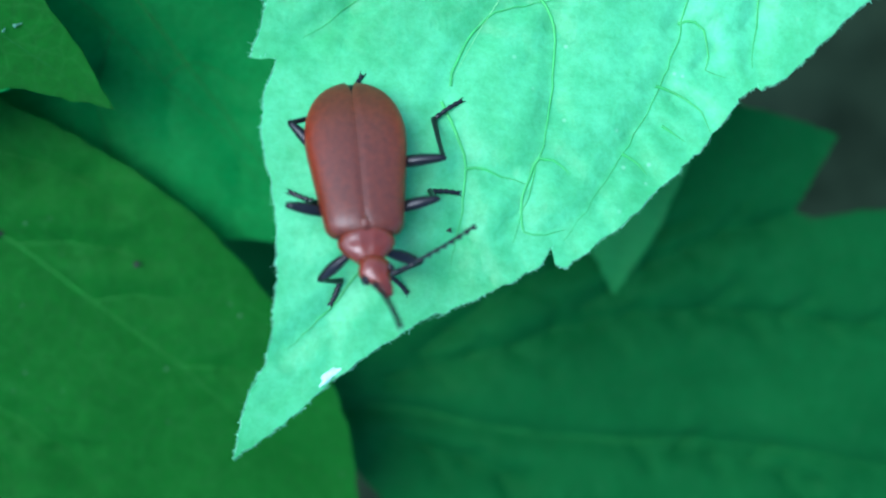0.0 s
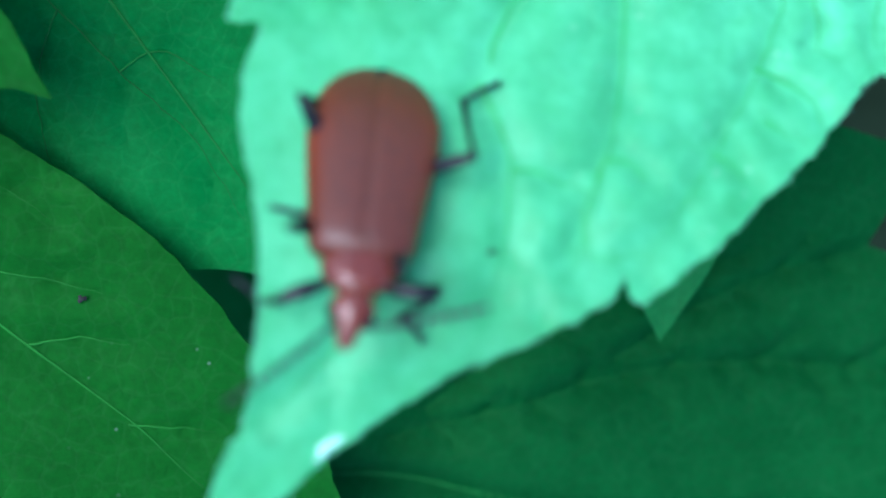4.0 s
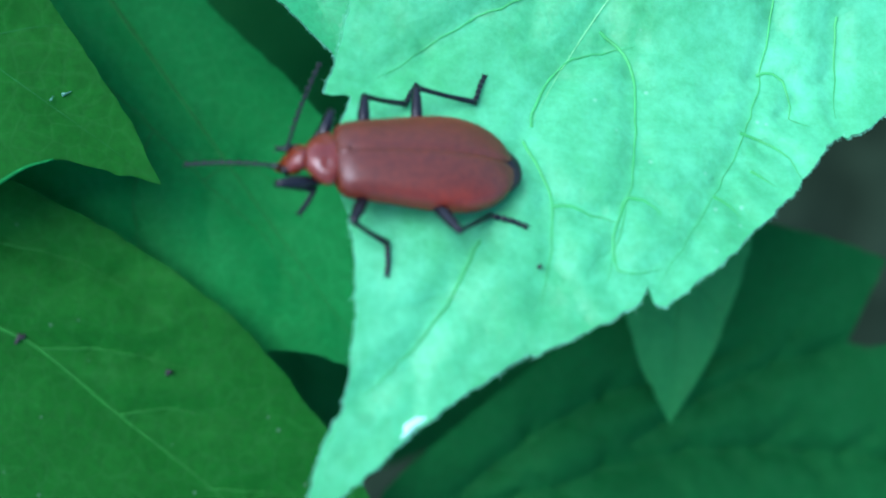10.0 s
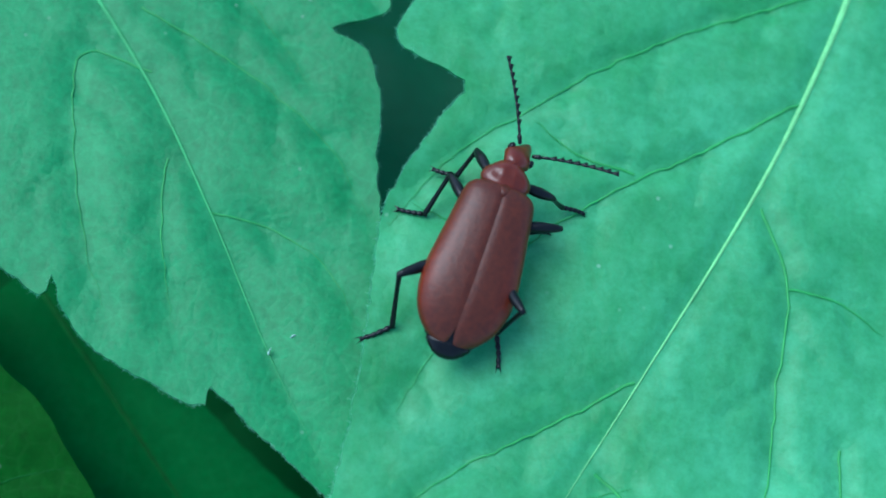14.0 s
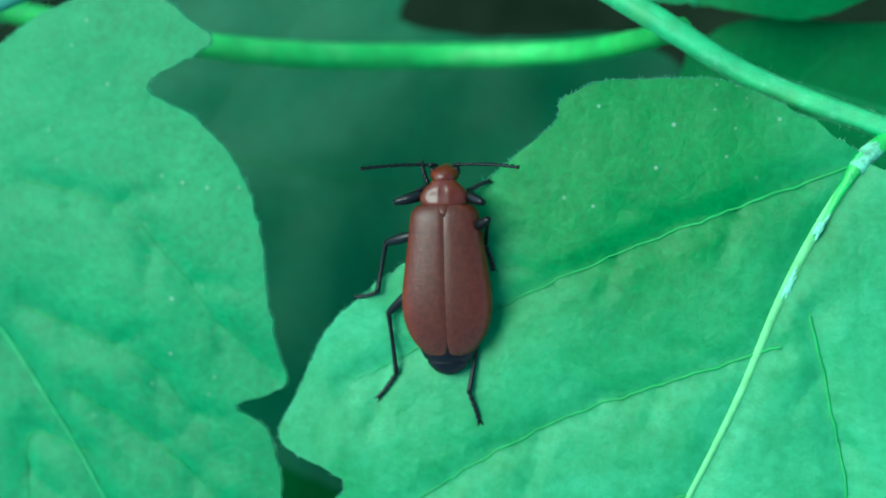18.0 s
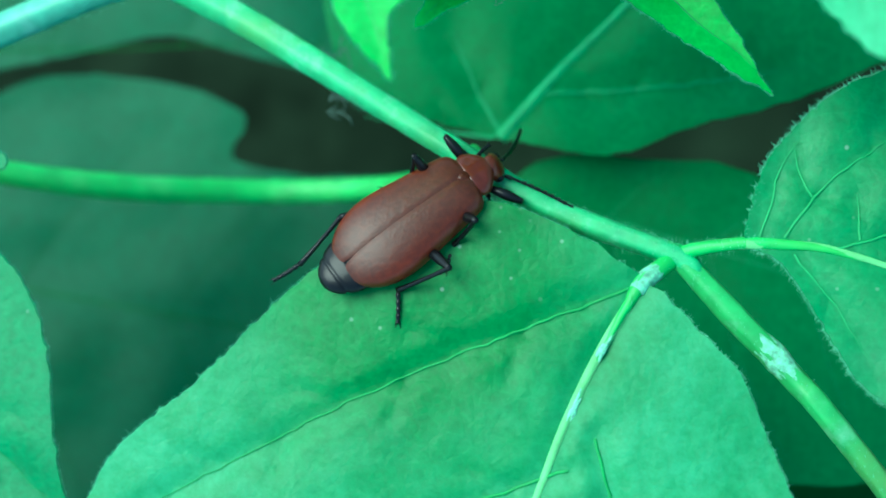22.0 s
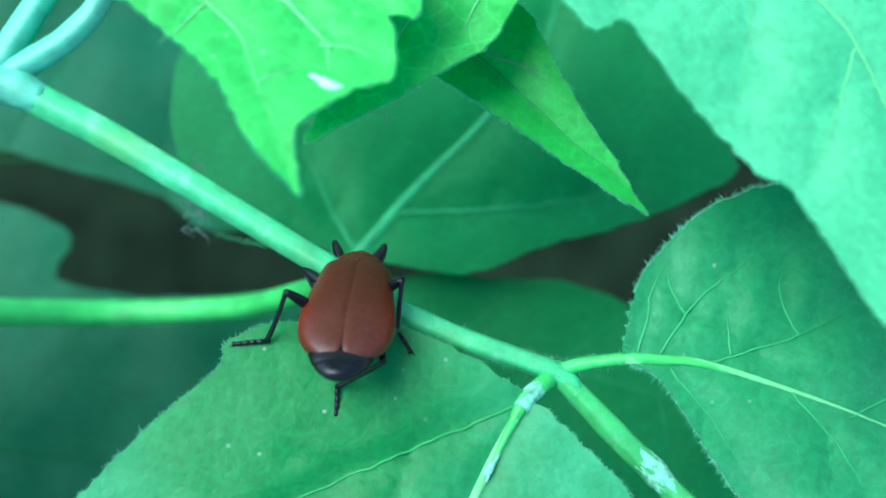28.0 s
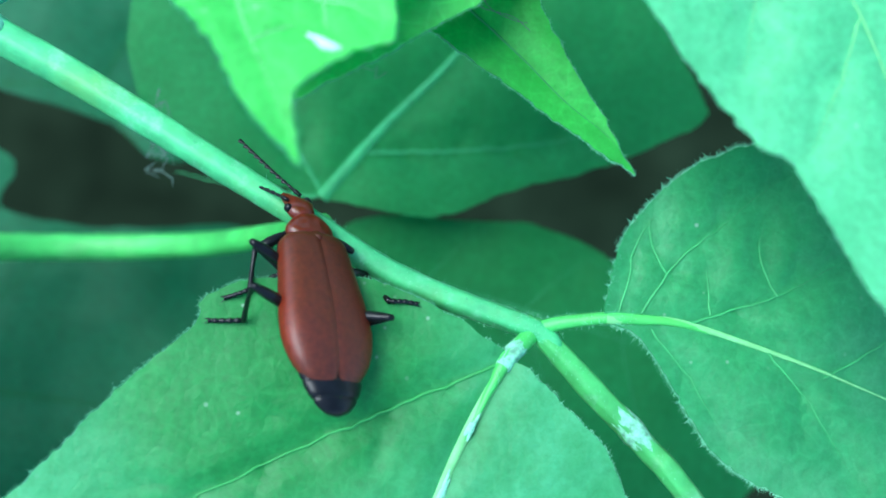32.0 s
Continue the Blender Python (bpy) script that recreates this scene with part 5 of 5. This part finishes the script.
# seconds, heading and rise of the left and the right feeler in degrees
FEELER_ROWS = [
    (0, 79, 17, -3, 39),
    (1, 95, 21, -1, 47),
    (2, 95, 25, -13, 33),
    (3, 95, 30, -24, 20),
    (6, 94, 43, -59, -19),
    (7, -15, -9, -79, 21),
    (8, -25, -24, -55, 28),
    (9, 48, 38, -44, 35),
    (10, 5, 28, -100, 14),
    (11, 115, 30, -61, 39),
    (12, 79, 15, -18, 8),
    (13, 115, 43, 3, 26),
    (14, 50, 28, -64, 32),
    (15, 20, -13, -32, 0),
    (17.5, 19, -19, -57, 51),
    (18, 115, 18, -115, 21),
    (19, 42, 55, -90, -7),
    (20, 115, 7, -13, 42),
    (21, 26, -25, -65, 15),
    (22, 34, -3, -46, 43),
    (23, 29, -24, -25, 40),
    (24, -25, 37, 5, -9),
    (25, -25, 30, 16, 1),
    (26, -25, 4, -95, 4),
    (26.5, -25, 52, 7, -10),
    (28.5, -25, 21, 8, -12),
    (29, -25, 13, 8, -12),
    (30, -25, -11, -115, -9),
    (30.5, 45, -9, -81, -5),
    (31, 115, -6, -47, -1),
    (32, 0, -25, 21, 8),
]
# seconds, nod and turn of the head in degrees
HEAD_ROWS = [(0, 0, 25), (1, 4, 25), (2, 9, 8), (3, 9, 6), (6, 18, -25), (7, 0, -25), (8, 0, -25), (9, 0, -25), (10, 50, -25), (11, 0, -21), (12, 18, -3), (13, 14, -4), (14, 26, -25), (15, 22, 3), (17.5, 60, 3), (18, 60, 0), (19, 60, 25), (20, 49, -25), (21, 40, -25), (22, 60, -25), (23, 36, -25), (24, 25, -2), (25, 51, -16), (26, 43, -19), (26.5, 39, -5), (28.5, 60, 0), (29, 38, -8), (30, 24, 2), (30.5, 39, -25), (31, 55, 0), (32, 13, 25)]


def smooth_rows(table, times):
    """The columns of a table of timed rows at other times, gliding from row to row."""
    table = np.array(table, float)
    t, v = table[:, 0], table[:, 1:]
    slope = np.zeros_like(v)
    slope[1:-1] = (v[2:] - v[:-2]) / (t[2:] - t[:-2])[:, None]
    step = np.diff(v, axis=0) / np.diff(t)[:, None]
    for i in range(1, len(t) - 1):
        # no overshoot where the move turns back or rests
        slope[i] = np.where(step[i - 1] * step[i] <= 0, 0, np.clip(slope[i], -3 * np.abs(step[i]), 3 * np.abs(step[i])))
    out = np.empty((len(times), v.shape[1]))
    for n, x in enumerate(times):
        i = min(len(t) - 2, max(0, int(np.searchsorted(t, x, side="right")) - 1))
        h = t[i + 1] - t[i]
        u = (x - t[i]) / h
        out[n] = ((1 + 2 * u) * (1 - u) ** 2 * v[i] + u * (1 - u) ** 2 * h * slope[i]
                  + u * u * (3 - 2 * u) * v[i + 1] - u * u * (1 - u) * h * slope[i + 1])
    return out


def aim(along, up):
    """A turn whose x runs along a direction and whose z leans to up."""
    x = along.normalized()
    y = up.cross(x)
    y = y.normalized() if y.length > 1e-5 else x.orthogonal().normalized()
    return Matrix((x, y, x.cross(y))).transposed()


def placed_at(turn, where):
    return Matrix.Translation(where * MM) @ turn.to_4x4()


def motions():
    times = [round(0.1 * k, 1) for k in range(321)]
    body = smooth_rows(BEETLE_ROWS, times)
    poses = [pose(*row) for row in body]
    walk(beetle, [(t, pose(x * MM, y * MM, z * MM + LIFT, roll, pitch, yaw)) for t, (x, y, z, roll, pitch, yaw) in zip(times, body)])
    # the abdomen slides out from under the wing cases as the beetle climbs
    walk(abdomen, [(t, pose(x * MM, 0, 0)) for t, x in ((0, 1.3), (5, 0.8), (12, 0.7), (17, 0.3), (20, 0), (22, -0.1), (25, 0.1), (32, -0.2))])
    table = np.array(FOOT_ROWS, float)
    for n, (side, (hip, femur, shin, toes, thigh, tibia, tarsus)) in enumerate(LEGS):
        hip = Vector(hip)
        upper, middle, lower = [], [], []
        for t, m in zip(times, poses):
            i = min(len(table) - 2, max(0, int(np.searchsorted(table[:, 0], t, side="right")) - 1))
            (t0, *a), (t1, *b) = table[i, [0, *range(1 + 6 * n, 7 + 6 * n)]], table[i + 1, [0, *range(1 + 6 * n, 7 + 6 * n)]]
            # a foot stands, then steps over; the two tripods take turns
            way = math.dist(a[:3], b[:3])
            count = max(1, round(way / 5))
            u = (t - t0) / (t1 - t0) * count
            whole = min(count - 1, int(u))
            begin = 0.12 if (n % 3 + (side < 0)) % 2 else 0.45
            swing = min(1, max(0, (u - whole - begin) / 0.42))
            u = (whole + swing * swing * (3 - 2 * swing)) / count
            turn = (b[3] - a[3] + 180) % 360 - 180
            az, rise, swivel = radians(a[3] + turn * u), radians(a[4] + (b[4] - a[4]) * u), radians(a[5] + (b[5] - a[5]) * u)
            hop = 0.9 * math.sin(math.pi * swing) * min(1, way / 2)
            inv = m.inverted()
            foot = inv @ Vector([p + (q - p) * u for p, q in zip(a[:3], b[:3])]) + Vector((0, 0, hop))
            level = (inv.to_3x3() @ Vector((math.cos(az), math.sin(az), 0)))
            level.z = 0
            level = level.normalized() if level.length > 1e-4 else Vector((-1, 0, 0))
            ankle = foot + toes * (level * math.cos(rise) + Vector((0, 0, math.sin(rise))))
            for p, top in ((foot, 0.3), (ankle, 0.55)):
                # no joint reaches up into the body
                if abs(p.y) < 3.0 and -7.5 < p.x < 6.3:
                    p.z = min(p.z, top)
            reach = ankle - hip
            gap = reach.length
            fit = min(max(gap, abs(femur - shin) + 0.5), femur + shin - 0.1)
            shift = reach.normalized() * (fit - gap)
            ankle, foot, gap = ankle + shift, foot + shift, fit
            line = (ankle - hip).normalized()
            x = (femur ** 2 - shin ** 2 + gap ** 2) / (2 * gap)
            r = math.sqrt(max(0, femur ** 2 - x * x))
            e1 = Vector((0, 0, 1)) - line * line.z
            e1 = e1.normalized() if e1.length > 1e-4 else Vector((1, 0, 0))
            best = None
            for turned in range(-80, 85, 5):
                # the knee swings aside until thigh and shin are clear of the wing cases and of the leaf
                a = swivel + radians(turned)
                point = hip + line * x + r * (math.cos(a) * e1 + math.sin(a) * line.cross(e1))
                wide = np.interp(point.x, (-7, -3, 1, 4, 5.5, 6.5), (1.8, 3.3, 2.9, 2.3, 1.9, 1.2))
                cost = abs(turned) / 40 + 4 * max(0.0, min(wide - point.y * side, point.z - 1.0)) + 3 * max(0.0, 0.8 - point.y * side)
                for share in (0.35, 0.7):
                    mid = m @ point.lerp(ankle, share)
                    cost += 3 * max(0.0, main_height(mid.x, mid.y) + 0.7 - mid.z) * (mid.y < 74)
                if best is None or cost < best:
                    best, knee = cost, point
            up = Vector((0, 0, 1))
            one = placed_at(aim(knee - hip, up), hip)
            back = one.inverted()
            upper.append((t, one))
            middle.append((t, back @ placed_at(aim(ankle - knee, up), knee)))
            lower.append((t, back @ placed_at(aim(foot - ankle, up), ankle)))
        walk(thigh, upper)
        walk(tibia, middle)
        walk(tarsus, lower)
    feel = smooth_rows(FEELER_ROWS, times)
    for n, (side, ob) in enumerate(antennae):
        walk(ob, [(t, pose(1.5 * MM, side * 0.55 * MM, 0.3 * MM, 0, -row[2 * n + 1] + 3 * math.sin(5 * t + side), row[2 * n] + 4 * math.sin(4.1 * t + side))) for t, row in zip(times, feel)])
    nod = smooth_rows(HEAD_ROWS, times)
    walk(head, [(t, pose(HEAD_AT[0] * MM, 0, HEAD_AT[2] * MM, 0, a, b)) for t, (a, b) in zip(times, nod)])


motions()
